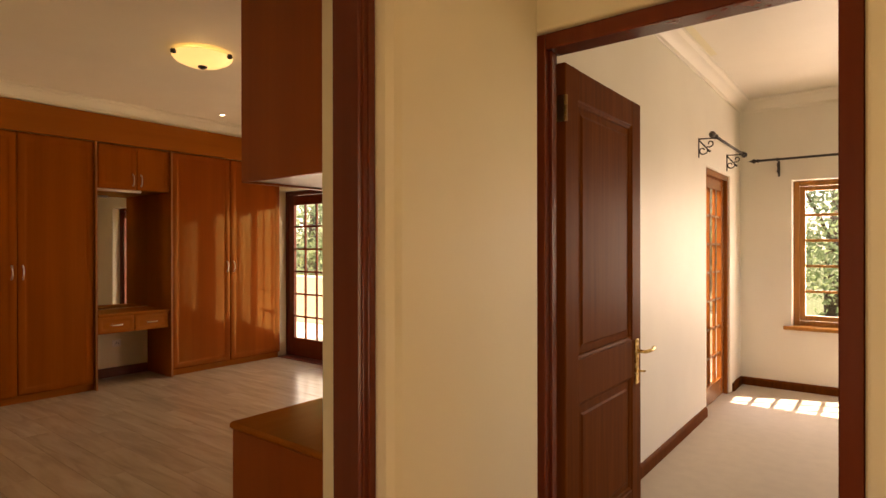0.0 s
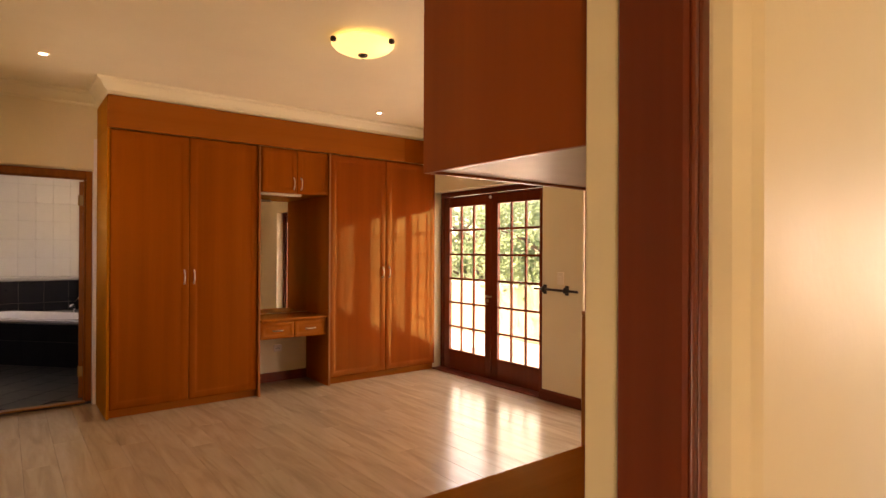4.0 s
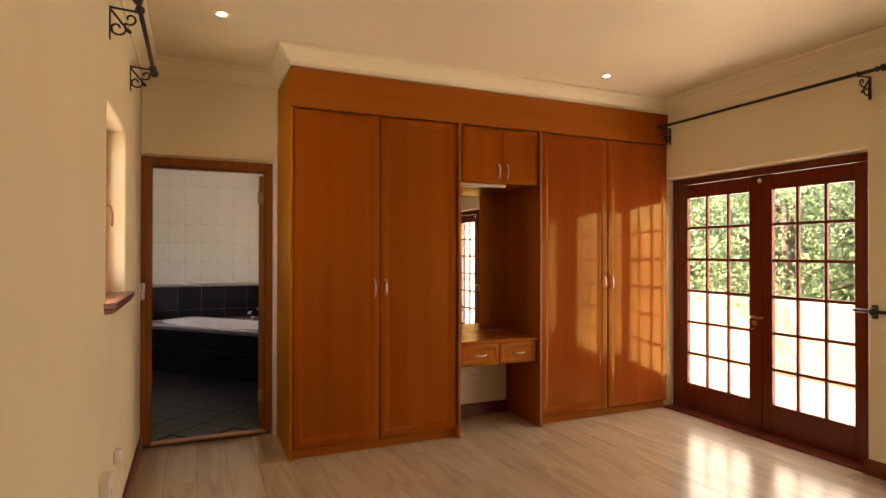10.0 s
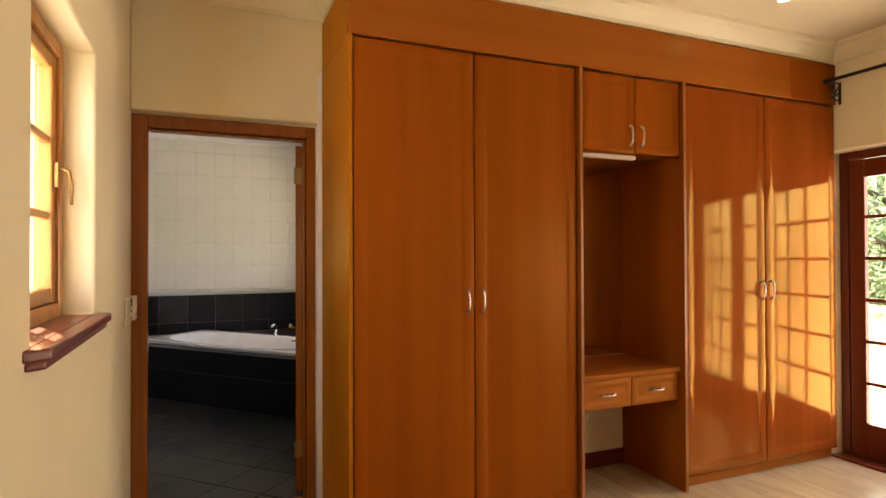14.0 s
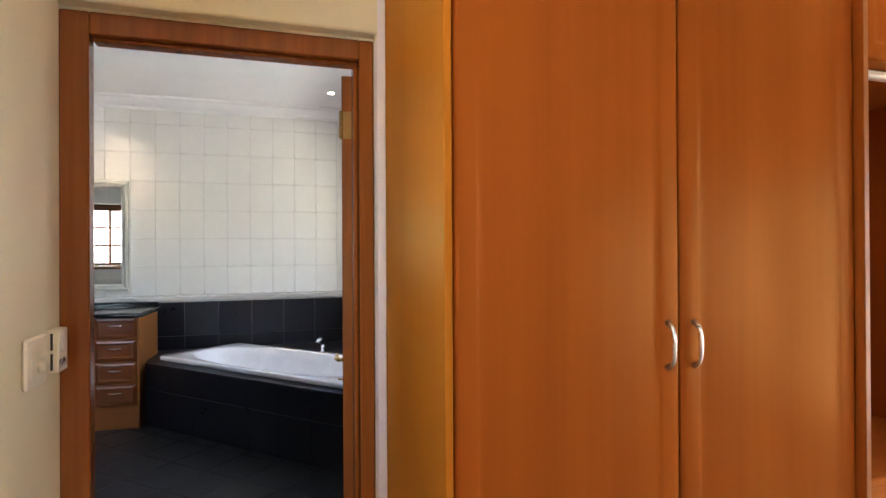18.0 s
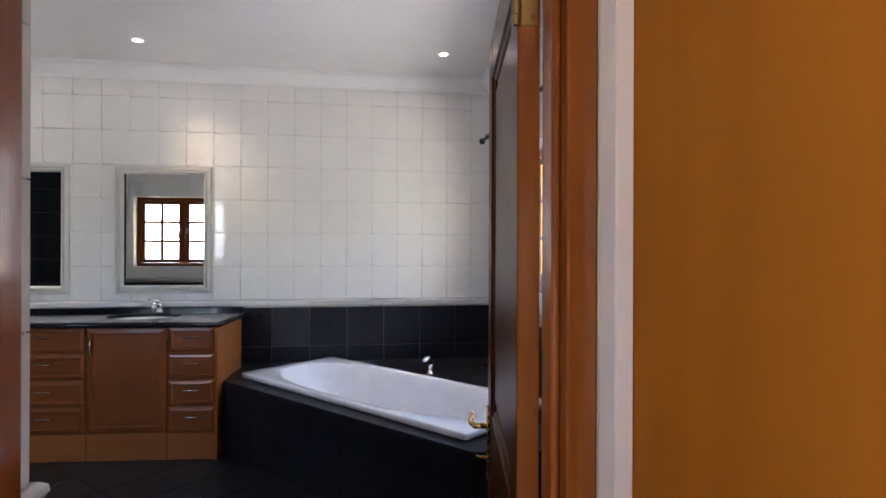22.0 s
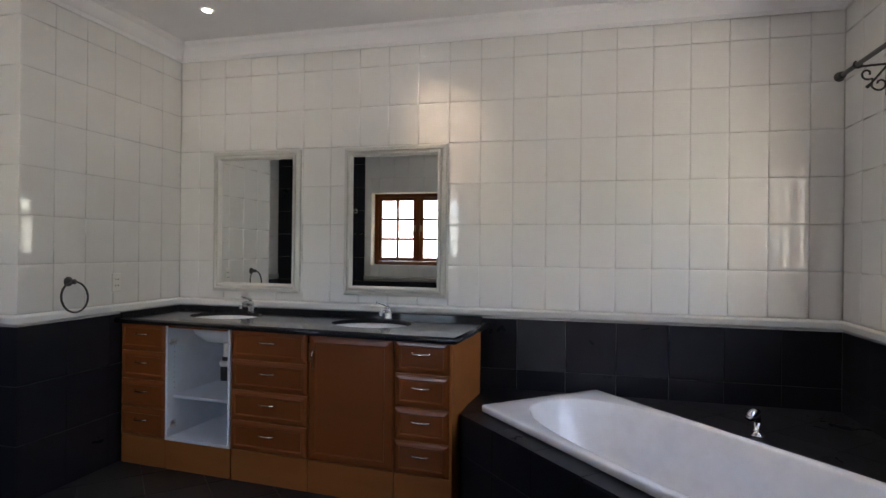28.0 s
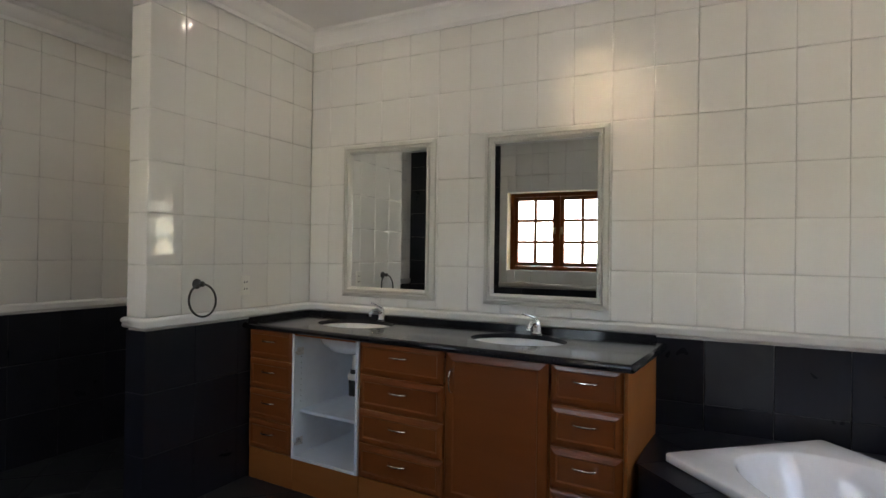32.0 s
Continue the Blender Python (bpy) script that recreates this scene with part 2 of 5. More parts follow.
def glazed_tile():
    m, nt, b = shader("white_glazed_tile", (0.72, 0.70, 0.66), 0.10, 0, 0.0)
    info = nt.nodes.new("ShaderNodeObjectInfo")
    c = ramp(nt, info.outputs["Random"], (0.0, (0.735, 0.72, 0.685)), (1.0, (0.755, 0.74, 0.705)))
    v = coords(nt)
    c = mixed(nt, c, ramp(nt, noise_tex(nt, v, 6, 3), (0.3, (0.96, 0.955, 0.94)), (0.7, (1, 1, 1))), 0.5, "MULTIPLY")
    nt.links.new(c, b.inputs["Base Color"])
    relief(nt, b, noise_tex(nt, v, 7, 2), 0.02, 0.006)
    rough_vary(nt, b, noise_tex(nt, v, 4, 3), 0.02, 0.05)
    return m


def slate(name, a, bcol, rough=0.34):
    m, nt, b = shader(name, a, rough)
    v = coords(nt, per_object=9.0)
    b.inputs["Specular IOR Level"].default_value = 0.3
    n1 = noise_tex(nt, v, 4.5, 3, 0.55, 0.5)
    n2 = noise_tex(nt, v, 22, 2, 0.55)
    c = ramp(nt, n1, (0.2, a), (0.8, bcol))
    info = nt.nodes.new("ShaderNodeObjectInfo")
    c = mixed(nt, c, ramp(nt, info.outputs["Random"], (0.0, (0.86, 0.86, 0.88)), (0.93, (1.0, 1.0, 1.03)), (1.0, (1.2, 1.2, 1.22))), 0.9, "MULTIPLY")
    nt.links.new(c, b.inputs["Base Color"])
    mix = nt.nodes.new("ShaderNodeMath")
    mix.operation = "ADD"
    nt.links.new(n1, mix.inputs[0])
    nt.links.new(n2, mix.inputs[1])
    relief(nt, b, mix.outputs[0], 0.006, 0.004)
    rough_vary(nt, b, n1, rough * 0.9, rough * 1.15)
    return m


LAMINATE = laminate()
TILE = glazed_tile()
SLATE = slate("black_slate", (0.0105, 0.0115, 0.0155), (0.0145, 0.0155, 0.021), 0.28)
SLATE_W = slate("worn_grey_slate", (0.022, 0.024, 0.028), (0.045, 0.047, 0.05), 0.34)
SLATE_F = slate("black_slate_floor", (0.010, 0.012, 0.014), (0.024, 0.026, 0.029), 0.36)


def granite():
    m, nt, b = shader("black_granite", (0.012, 0.012, 0.014), 0.10)
    v = coords(nt)
    c = ramp(nt, noise_tex(nt, v, 160, 3, 0.7), (0.45, (0.008, 0.008, 0.010)), (0.62, (0.022, 0.022, 0.026)), (0.75, (0.09, 0.09, 0.10)))
    nt.links.new(c, b.inputs["Base Color"])
    b.inputs["Specular IOR Level"].default_value = 0.28
    rough_vary(nt, b, noise_tex(nt, v, 7, 2), 0.07, 0.13)
    return m


def metal(name, base, rough, vary=True):
    m, nt, b = shader(name, base, rough, 1.0)
    if vary:
        rough_vary(nt, b, noise_tex(nt, coords(nt), 60, 3), rough * 0.7, rough * 1.4)
    return m


def plain(name, base, rough=0.5, bump=0.03):
    m, nt, b = shader(name, base, rough)
    v = coords(nt)
    n1 = noise_tex(nt, v, 12, 4)
    nt.links.new(ramp(nt, n1, (0.3, tuple(c * 0.92 for c in base)), (0.7, base)), b.inputs["Base Color"])
    if bump:
        relief(nt, b, noise_tex(nt, v, 45, 2), bump, 0.001)
    return m


def glow(name, base, strength):
    m, nt, b = shader(name, base, 0.4)
    b.inputs["Emission Color"].default_value = (*base, 1)
    b.inputs["Emission Strength"].default_value = strength
    return m


def pane_glass():
    m = bpy.data.materials.new("window_glass")
    m.use_nodes = True
    nt = m.node_tree
    nt.nodes.remove(nt.nodes["Principled BSDF"])
    tr, gl, mx, lw, pw, ma = (nt.nodes.new("ShaderNode" + k) for k in ("BsdfTransparent", "BsdfGlossy", "MixShader", "LayerWeight", "Math", "Math"))
    tr.inputs[0].default_value = (0.97, 0.98, 0.97, 1)
    gl.inputs["Roughness"].default_value = 0.02
    lw.inputs[0].default_value = 0.5
    pw.operation, ma.operation = "POWER", "MULTIPLY_ADD"
    pw.inputs[1].default_value = 4.0
    ma.inputs[1].default_value, ma.inputs[2].default_value = 0.5, 0.03
    nt.links.new(lw.outputs["Facing"], pw.inputs[0])
    nt.links.new(pw.outputs[0], ma.inputs[0])
    nt.links.new(ma.outputs[0], mx.inputs[0])
    nt.links.new(tr.outputs[0], mx.inputs[1])
    nt.links.new(gl.outputs[0], mx.inputs[2])
    nt.links.new(mx.outputs[0], nt.nodes["Material Output"].inputs[0])
    return m


def foliage(name, base):
    """Leaves that let some of the sun through."""
    m, nt, b = shader(name, base, 0.55)
    info = noise_tex(nt, coords(nt), 1.2, 2)
    c = ramp(nt, info, (0.2, tuple(q * 0.75 for q in base)), (0.8, tuple(q * 1.25 for q in base)))
    nt.links.new(c, b.inputs["Base Color"])
    tr, mx = nt.nodes.new("ShaderNodeBsdfTranslucent"), nt.nodes.new("ShaderNodeMixShader")
    tr.inputs[0].default_value = (base[0] * 2.5, base[1] * 2.5, base[2] * 2.2, 1)
    mx.inputs[0].default_value = 0.55
    nt.links.new(b.outputs[0], mx.inputs[1])
    nt.links.new(tr.outputs[0], mx.inputs[2])
    nt.links.new(mx.outputs[0], nt.nodes["Material Output"].inputs[0])
    return m


GRANITE = granite()
GROUT = plain("pale_grout", (0.60, 0.58, 0.545), 0.8, 0.1)
GROUT_D = plain("dark_grout", (0.014, 0.014, 0.016), 0.8, 0.1)
GROUT_F = plain("grey_floor_grout", (0.080, 0.082, 0.086), 0.85, 0.1)
ENAMEL = plain("white_bath_enamel", (0.85, 0.86, 0.89), 0.05, 0.0)
CERAMIC = plain("white_ceramic", (0.80, 0.80, 0.79), 0.1, 0.0)
MELAMINE = plain("white_melamine", (0.74, 0.78, 0.82), 0.45)
IRON = plain("black_wrought_iron", (0.022, 0.018, 0.016), 0.5, 0.2)
BRASS = metal("aged_brass", (0.72, 0.50, 0.20), 0.25)
BRASS_D = metal("tarnished_brass", (0.30, 0.19, 0.08), 0.35)
CHROME = metal("chrome", (0.82, 0.83, 0.85), 0.08, False)
NICKEL = metal("satin_nickel", (0.70, 0.67, 0.63), 0.28)
PLASTIC = plain("ivory_plastic", (0.82, 0.76, 0.62), 0.4)
PLASTIC_W = plain("white_plastic", (0.76, 0.74, 0.68), 0.4)
DARK = plain("dark_slot", (0.02, 0.02, 0.02), 0.6)
MIRROR = metal("mirror_silver", (0.86, 0.88, 0.87), 0.01, False)
SILVERLEAF = plain("white_silver_mirror_moulding", (0.58, 0.57, 0.52), 0.38, 0.1)
GLASS = pane_glass()
CARPET = plain("beige_carpet", (0.56, 0.50, 0.41), 0.95, 0.5)
LAMPGLASS = glow("lit_alabaster_glass", (1.0, 0.76, 0.32), 0.16)
DOWNLIGHT = glow("lit_downlight", (1.0, 0.90, 0.72), 15.0)
PAVING = plain("terracotta_paving", (0.36, 0.24, 0.17), 0.8, 0.3)
BOUNCE_PAVING = plain("pale_bounce_paving", (0.62, 0.54, 0.43), 0.8, 0.3)
LEAF = foliage("green_leaf", (0.12, 0.17, 0.10))
LEAF_D = foliage("deep_green_leaf", (0.09, 0.13, 0.078))
BARK = plain("brown_bark", (0.12, 0.085, 0.06), 0.9, 0.5)
LAWN = plain("lawn_grass", (0.085, 0.11, 0.04), 0.95, 0.5)


# Mesh helpers
def bx(x0, x1, y0, y1, z0, z1, bevel=0.0, bm=None):
    bm = bm or bmesh.new()
    x0, x1, y0, y1, z0, z1 = min(x0, x1), max(x0, x1), min(y0, y1), max(y0, y1), min(z0, z1), max(z0, z1)
    vs = [bm.verts.new((x, y, z)) for x in (x0, x1) for y in (y0, y1) for z in (z0, z1)]
    fs = [bm.faces.new([vs[k] for k in q]) for q in ((0, 1, 3, 2), (4, 6, 7, 5), (0, 4, 5, 1), (2, 3, 7, 6), (0, 2, 6, 4), (1, 5, 7, 3))]
    if bevel:
        bmesh.ops.bevel(bm, geom=list({e for q in fs for e in q.edges}), offset=bevel, segments=1, profile=0.5, affect="EDGES")
    return bm


def prism(pts, z0, z1, bevel=0.0, bm=None):
    """An upright prism over a polygon given counter-clockwise."""
    bm = bm or bmesh.new()
    lo, hi = [[bm.verts.new((x, y, z)) for x, y in pts] for z in (z0, z1)]
    fs = [bm.faces.new(lo[::-1]), bm.faces.new(hi)]
    n = len(pts)
    fs += [bm.faces.new((lo[k], lo[(k + 1) % n], hi[(k + 1) % n], hi[k])) for k in range(n)]
    if bevel:
        bmesh.ops.bevel(bm, geom=list({e for q in fs for e in q.edges}), offset=bevel, segments=2, profile=0.6, affect="EDGES")
    return bm


def rings(bm, loops, closed_ends=(True, True), wrap=True):
    """Faces between loops of points that have the same count."""
    rows = [[bm.verts.new(p) for p in lp] for lp in loops]
    n = len(rows[0])
    for a, b in zip(rows, rows[1:]):
        for k in range(n if wrap else n - 1):
            bm.faces.new((a[k], a[(k + 1) % n], b[(k + 1) % n], b[k]))
    if wrap and closed_ends[0]:
        bm.faces.new(rows[0][::-1])
    if wrap and closed_ends[1]:
        bm.faces.new(rows[-1])
    return bm


def tube(points, r, sides=8, bm=None, taper=None):
    bm = bm or bmesh.new()
    pts = [Vector(p) for p in points]
    loops, up = [], None
    for k, p in enumerate(pts):
        d = (pts[min(k + 1, len(pts) - 1)] - pts[max(k - 1, 0)]).normalized()
        if up is None:
            up = Vector((0, 0, 1)) if abs(d.z) < 0.9 else Vector((1, 0, 0))
        s = d.cross(up).normalized()
        up = s.cross(d).normalized()
        q = r * (taper[k] if taper else 1)
        loops.append([p + q * (math.cos(a) * s + math.sin(a) * up) for a in (2 * math.pi * j / sides for j in range(sides))])
    return rings(bm, loops)


def lathe(profile, axis="z", centre=(0, 0, 0), sides=24, bm=None, sx=1.0, sy=1.0):
    """Turned shape from (radius, height) pairs."""
    bm = bm or bmesh.new()
    loops = []
    for r, h in profile:
        lp = []
        for j in range(sides):
            a = 2 * math.pi * j / sides
            u, v = max(r, 1e-4) * math.cos(a) * sx, max(r, 1e-4) * math.sin(a) * sy
            p = {"z": (u, v, h), "x": (h, u, v), "y": (v, h, u)}[axis]
            lp.append(Vector(p) + Vector(centre))
        loops.append(lp)
    return rings(bm, loops)


def smooth(bm, angle=40):
    for q in bm.faces:
        q.smooth = True
    lim = radians(angle)
    for e in bm.edges:
        if len(e.link_faces) == 2 and e.calc_face_angle(0) > lim:
            e.smooth = False
    return bm


def mesh_of(name, bm):
    bmesh.ops.recalc_face_normals(bm, faces=bm.faces)
    me = bpy.data.meshes.new(name)
    bm.to_mesh(me)
    bm.free()
    return me


def part(name, bm, material, parent, label=""):
    ob = new(name, mesh_of(name, bm))
    ob.data.materials.append(material)
    ob.parent = parent
    return tagged(ob, label)


def thing(name, label, category, x=0.0, y=0.0, z=0.0, rz=0.0, group="", kind=""):
    ob = new(name)
    ob.empty_display_size = 0.1
    ob.matrix_world = pose(x, y, z, 0, 0, rz)
    return tagged(ob, label, category, group, kind)


def solid(name, bm, material, label="", category="", kind="structure", group=""):
    ob = new(name, mesh_of(name, bm))
    ob.data.materials.append(material)
    return tagged(ob, label, category, group, kind)


def slab(axis, f0, f1, a0, a1, z0, z1, holes=()):
    """A wall across x or y between faces f0 and f1, with openings (a0, a1, z0, z1) that go through it."""
    us = sorted({a0, a1, *[v for h in holes for v in h[:2] if a0 < v < a1]})
    vs = sorted({z0, z1, *[v for h in holes for v in h[2:] if z0 < v < z1]})

    def full(i, j):
        if not (0 <= i < len(us) - 1 and 0 <= j < len(vs) - 1):
            return False
        u, v = (us[i] + us[i + 1]) / 2, (vs[j] + vs[j + 1]) / 2
        return not any(h[0] < u < h[1] and h[2] < v < h[3] for h in holes)

    bm = bmesh.new()
    cache = {}

    def vert(w, u, v):
        key = (w, u, v)
        if key not in cache:
            cache[key] = bm.verts.new((w, u, v) if axis == "x" else (u, w, v))
        return cache[key]

    for i in range(len(us) - 1):
        for j in range(len(vs) - 1):
            if not full(i, j):
                continue
            u0, u1, v0, v1 = us[i], us[i + 1], vs[j], vs[j + 1]
            for w in (f0, f1):
                bm.faces.new([vert(w, *q) for q in ((u0, v0), (u1, v0), (u1, v1), (u0, v1))])
            for (di, dj), (p, q) in {(-1, 0): ((u0, v0), (u0, v1)), (1, 0): ((u1, v0), (u1, v1)), (0, -1): ((u0, v0), (u1, v0)), (0, 1): ((u0, v1), (u1, v1))}.items():
                if not full(i + di, j + dj):
                    bm.faces.new([vert(f0, *p), vert(f0, *q), vert(f1, *q), vert(f1, *p)])
    return bm


def mould(path, profile, closed=False, bm=None):
    """A moulding along a path on the plan; profile: (distance to the left of the path, height)."""
    bm = bm or bmesh.new()
    pts = [Vector(p) for p in path]
    n = len(pts)
    loops = []
    for k in range(n):
        d0 = (pts[k] - pts[k - 1]).normalized() if k or closed else None
        d1 = (pts[(k + 1) % n] - pts[k]).normalized() if k < n - 1 or closed else None
        d0, d1 = d0 or d1, d1 or d0
        n0, n1 = Vector((-d0.y, d0.x)), Vector((-d1.y, d1.x))
        m = (n0 + n1) / max(1e-6, 1 + n0.dot(n1))
        loops.append([(pts[k].x + m.x * w, pts[k].y + m.y * w, h) for w, h in profile])
    if closed:
        loops.append(loops[0])
    rings(bm, loops, (not closed, not closed))
    if closed:
        bmesh.ops.remove_doubles(bm, verts=bm.verts, dist=1e-5)
    return bm


# Plan, in metres
H = 2.86
HALL_X, BED_X = -0.905, -1.132
WEST, EAST, SOUTH, NORTH = -6.79, -1.14, -0.07, 4.365
BATH_E, BATH_W, BATH_N, BATH_S = -7.005, -10.673, 1.585, -4.03
SCREEN_Y, SCREEN_X = -2.705, -9.44
FD_A, FD_B = (-6.145, -4.36), (-3.86, -2.075)
TOP = 2.125
FACE = -6.728

CORNICE = [(0, H - 0.12), (0.012, H - 0.12), (0.018, H - 0.098), (0.046, H - 0.078), (0.072, H - 0.034), (0.098, H - 0.022), (0.104, H - 0.002), (0, H - 0.002)]
FL = -0.022
SKIRT = [(0, FL), (0.018, FL), (0.018, 0.062), (0.012, 0.074), (0.006, 0.08), (0, 0.08)]


def rounded(ob, width=0.012):
    k = ob.modifiers.new("soft_edges", "BEVEL")
    k.width, k.segments, k.limit_method, k.angle_limit = width, 3, "ANGLE", radians(50)
    return ob


# Walls
rounded(solid("wall_entry", slab("x", BED_X, HALL_X, -1.6, 1.74, -0.06, H, [(0.02, 0.942, -1, 2.15)]), WALL, "cream plastered wall with the bedroom doorway", "wall"), 0.045)
rounded(solid("wall_entry_reveal", slab("x", BED_X - 0.002, -1.0555, 0.03, 0.941, -0.06, 2.2, [(0.05, 0.912, -1, 2.11)]), WALL, "cream plaster edge behind the bedroom door frame", "wall"), 0.006)
rounded(solid("wall_hall_north", slab("y", 1.74, 1.94, -1.30, 2.4, 0, H, [(-0.961, 0.039, -1, 2.17)]), WALL, "cream plastered hall wall with a doorway", "wall"))
# The openings in these two walls are unseen, added to let light in.
solid("wall_hall_south", slab("y", -1.8, -1.6, -1.14, 2.6, 0, H, [(0.8, 1.35, -1, 2.1)]), WALL, "cream plastered hall wall", "wall")
solid("wall_hall_east", slab("x", 2.4, 2.6, -1.6, 6.5, 0, H, [(3.1, 4.7, 0.9, 2.1)]), WALL_B, "pale plastered wall", "wall")
rounded(solid("wall_middle", slab("x", -1.2, -1.09, 1.94, 6.3, 0, H, [(4.92, 5.82, -1, 2.06)]), WALL_B, "pale plastered wall with a glazed side door", "wall"))
rounded(solid("wall_room_north", slab("y", 6.3, 6.52, -1.2, 2.4, 0, H, [(-0.64, 0.86, 0.62, 2.03)]), WALL_B, "pale plastered wall with a window", "wall"))
rounded(solid("wall_south", slab("y", -0.31, SOUTH, WEST, BED_X, -0.06, H, [(-5.77, -4.99, 1.2, 2.12)]), WALL, "cream plastered bedroom wall with a small window", "wall"))
rounded(solid("wall_north", slab("y", NORTH, 4.605, -6.98, -1.2, -0.06, H, [(*FD_A, -1, TOP), (*FD_B, -1, TOP)]), WALL, "cream plastered wall with two pairs of French doors", "wall"))
rounded(solid("wall_west", slab("x", BATH_E, WEST, -4.2, NORTH, -0.06, H, [(-0.074, 0.869, -1, 2.145), (-2.62, -1.38, 1.17, 2.14)]), WALL, "cream plastered wall with the bathroom doorway", "wall"), 0.004)
rounded(solid("wall_west_plaster", slab("x", WEST + 0.001, FACE, SOUTH, 0.905, -0.06, H, [(SOUTH - 1, 0.873, -1, 2.152)]), WALL, "thick cream plaster with soft edges round the recessed door", "wall"), 0.010)
solid("trim_strip", bx(FACE + 0.001, FACE + 0.004, 0.8700, 0.8965, FL, 2.44, 0.001, bx(WEST + 0.008, FACE + 0.0005, 0.8695, 0.8725, FL, 2.138)), STRIP, "narrow lilac-white painted strip beside the bathroom door", "trim")
bath_far = solid("wall_bath_west", slab("x", BATH_W - 0.2, BATH_W - 0.008, -4.2, 1.8, 0, H), GROUT, "bathroom wall in white glazed tiles above black slate", "wall")
bath_north = solid("wall_bath_north", slab("y", BATH_N + 0.008, BATH_N + 0.225, BATH_W - 0.2, BATH_E, 0, H, [(-10.115, -8.03, 1.157, 2.112)]), GROUT, "tiled bathroom wall with a timber window", "wall")
bath_screen = solid("wall_bath_screen", slab("y", SCREEN_Y - 0.142, SCREEN_Y - 0.008, BATH_W - 0.008, SCREEN_X - 0.008, 0, H), GROUT, "short tiled screen wall beside the shower", "wall")
bath_south = solid("wall_bath_south", slab("y", -4.2, BATH_S - 0.008, BATH_W - 0.008, BATH_E, 0, H), GROUT, "tiled shower wall", "wall")
bath_east = solid("wall_bath_east", slab("x", BATH_E - 0.010, BATH_E - 0.002, BATH_S, BATH_N, 0, H, [(-0.074, 0.869, -1, 2.145), (-2.62, -1.38, 1.17, 2.14)]), GROUT, "tiled bathroom wall around the door and window", "wall")

# Ceilings
solid("ceiling", bx(WEST - 0.215, BED_X + 0.195, -0.31, 4.605, H, H + 0.1), WHITE, "smooth off-white bedroom ceiling", "ceiling")
solid("ceiling_bath", bx(BATH_W - 0.2, BATH_E, -4.2, 1.81, H + 0.001, H + 0.1), BATHCEIL, "smooth white bathroom ceiling", "ceiling")
solid("ceiling_hall", bx(HALL_X, 2.6, -1.8, 1.94, H, H + 0.1), WHITE, "smooth off-white hall ceiling", "ceiling")
solid("ceiling_room", bx(-1.2, 2.6, 1.94, 6.52, H + 0.001, H + 0.1), WALL_B, "pale ceiling of the next room", "ceiling")
solid("bulkhead", bx(WEST, -6.105, 0.915, NORTH, 2.727, H), WHITE, "off-white bulkhead above the wardrobes", "bulkhead")

# Cornices and skirtings
solid("cornice", smooth(mould([(FACE, SOUTH), (EAST, SOUTH), (EAST, NORTH), (-6.105, NORTH), (-6.105, 0.915), (FACE, 0.915)], CORNICE, True), 30), WHITE, "moulded off-white plaster cornice", "trim")
solid("cornice_bath", smooth(mould([(BATH_W, SCREEN_Y), (SCREEN_X, SCREEN_Y), (SCREEN_X, SCREEN_Y - 0.15), (BATH_W, SCREEN_Y - 0.15), (BATH_W, BATH_S), (BATH_E, BATH_S), (BATH_E, BATH_N), (BATH_W, BATH_N)], CORNICE, True), 30), BATHCEIL, "moulded white plaster cornice in the bathroom", "trim")
solid("cornice_room", smooth(mould([(-1.09, 1.94), (2.4, 1.94), (2.4, 6.3), (-1.09, 6.3)], CORNICE, True), 30), WALL_B, "moulded pale cornice", "trim")
for path in ([(WEST + 0.01, SOUTH), (EAST, SOUTH), (EAST, 0.02)], [(-3.87, 4.485), (-3.86, NORTH), (-4.36, NORTH), (-4.365, 4.485)], [(EAST, NORTH), (-2.075, NORTH)]):
    solid("baseboard", mould(path, SKIRT), MAHOG_X, "dark stained timber skirting board", "trim")
for path in ([(-1.09, 6.3), (-1.09, 5.9)], [(-1.09, 4.88), (-1.09, 1.96)], [(2.4, 6.3), (-1.09, 6.3)]):
    solid("baseboard", mould(path, SKIRT), DOORWOOD, "brown timber skirting board", "trim")

# Floors under the pieces
floor = solid("floor", bx(WEST, EAST + 0.19, -0.31, 4.605, -0.12, FL - 0.009), GROUT_D, "pale oak laminate floor with a soft sheen", "floor")
bath_floor = solid("floor_bath", bx(BATH_W - 0.1, WEST, -4.2, 1.7, -0.12, -0.009), GROUT_F, "black slate floor tiles laid diagonally", "floor")
# Hall floor is unseen; its orange timber serves to warm the bounced light.
solid("floor_hall", bx(HALL_X, 2.6, -1.8, 1.94, -0.12, -0.001), CHERRY_P, "unseen hall floor in orange timber to warm bounced light", "floor")
solid("floor_room", bx(-1.2, 2.6, 1.94, 6.52, -0.12, 0.0), CARPET, "beige carpet of the next room", "floor")


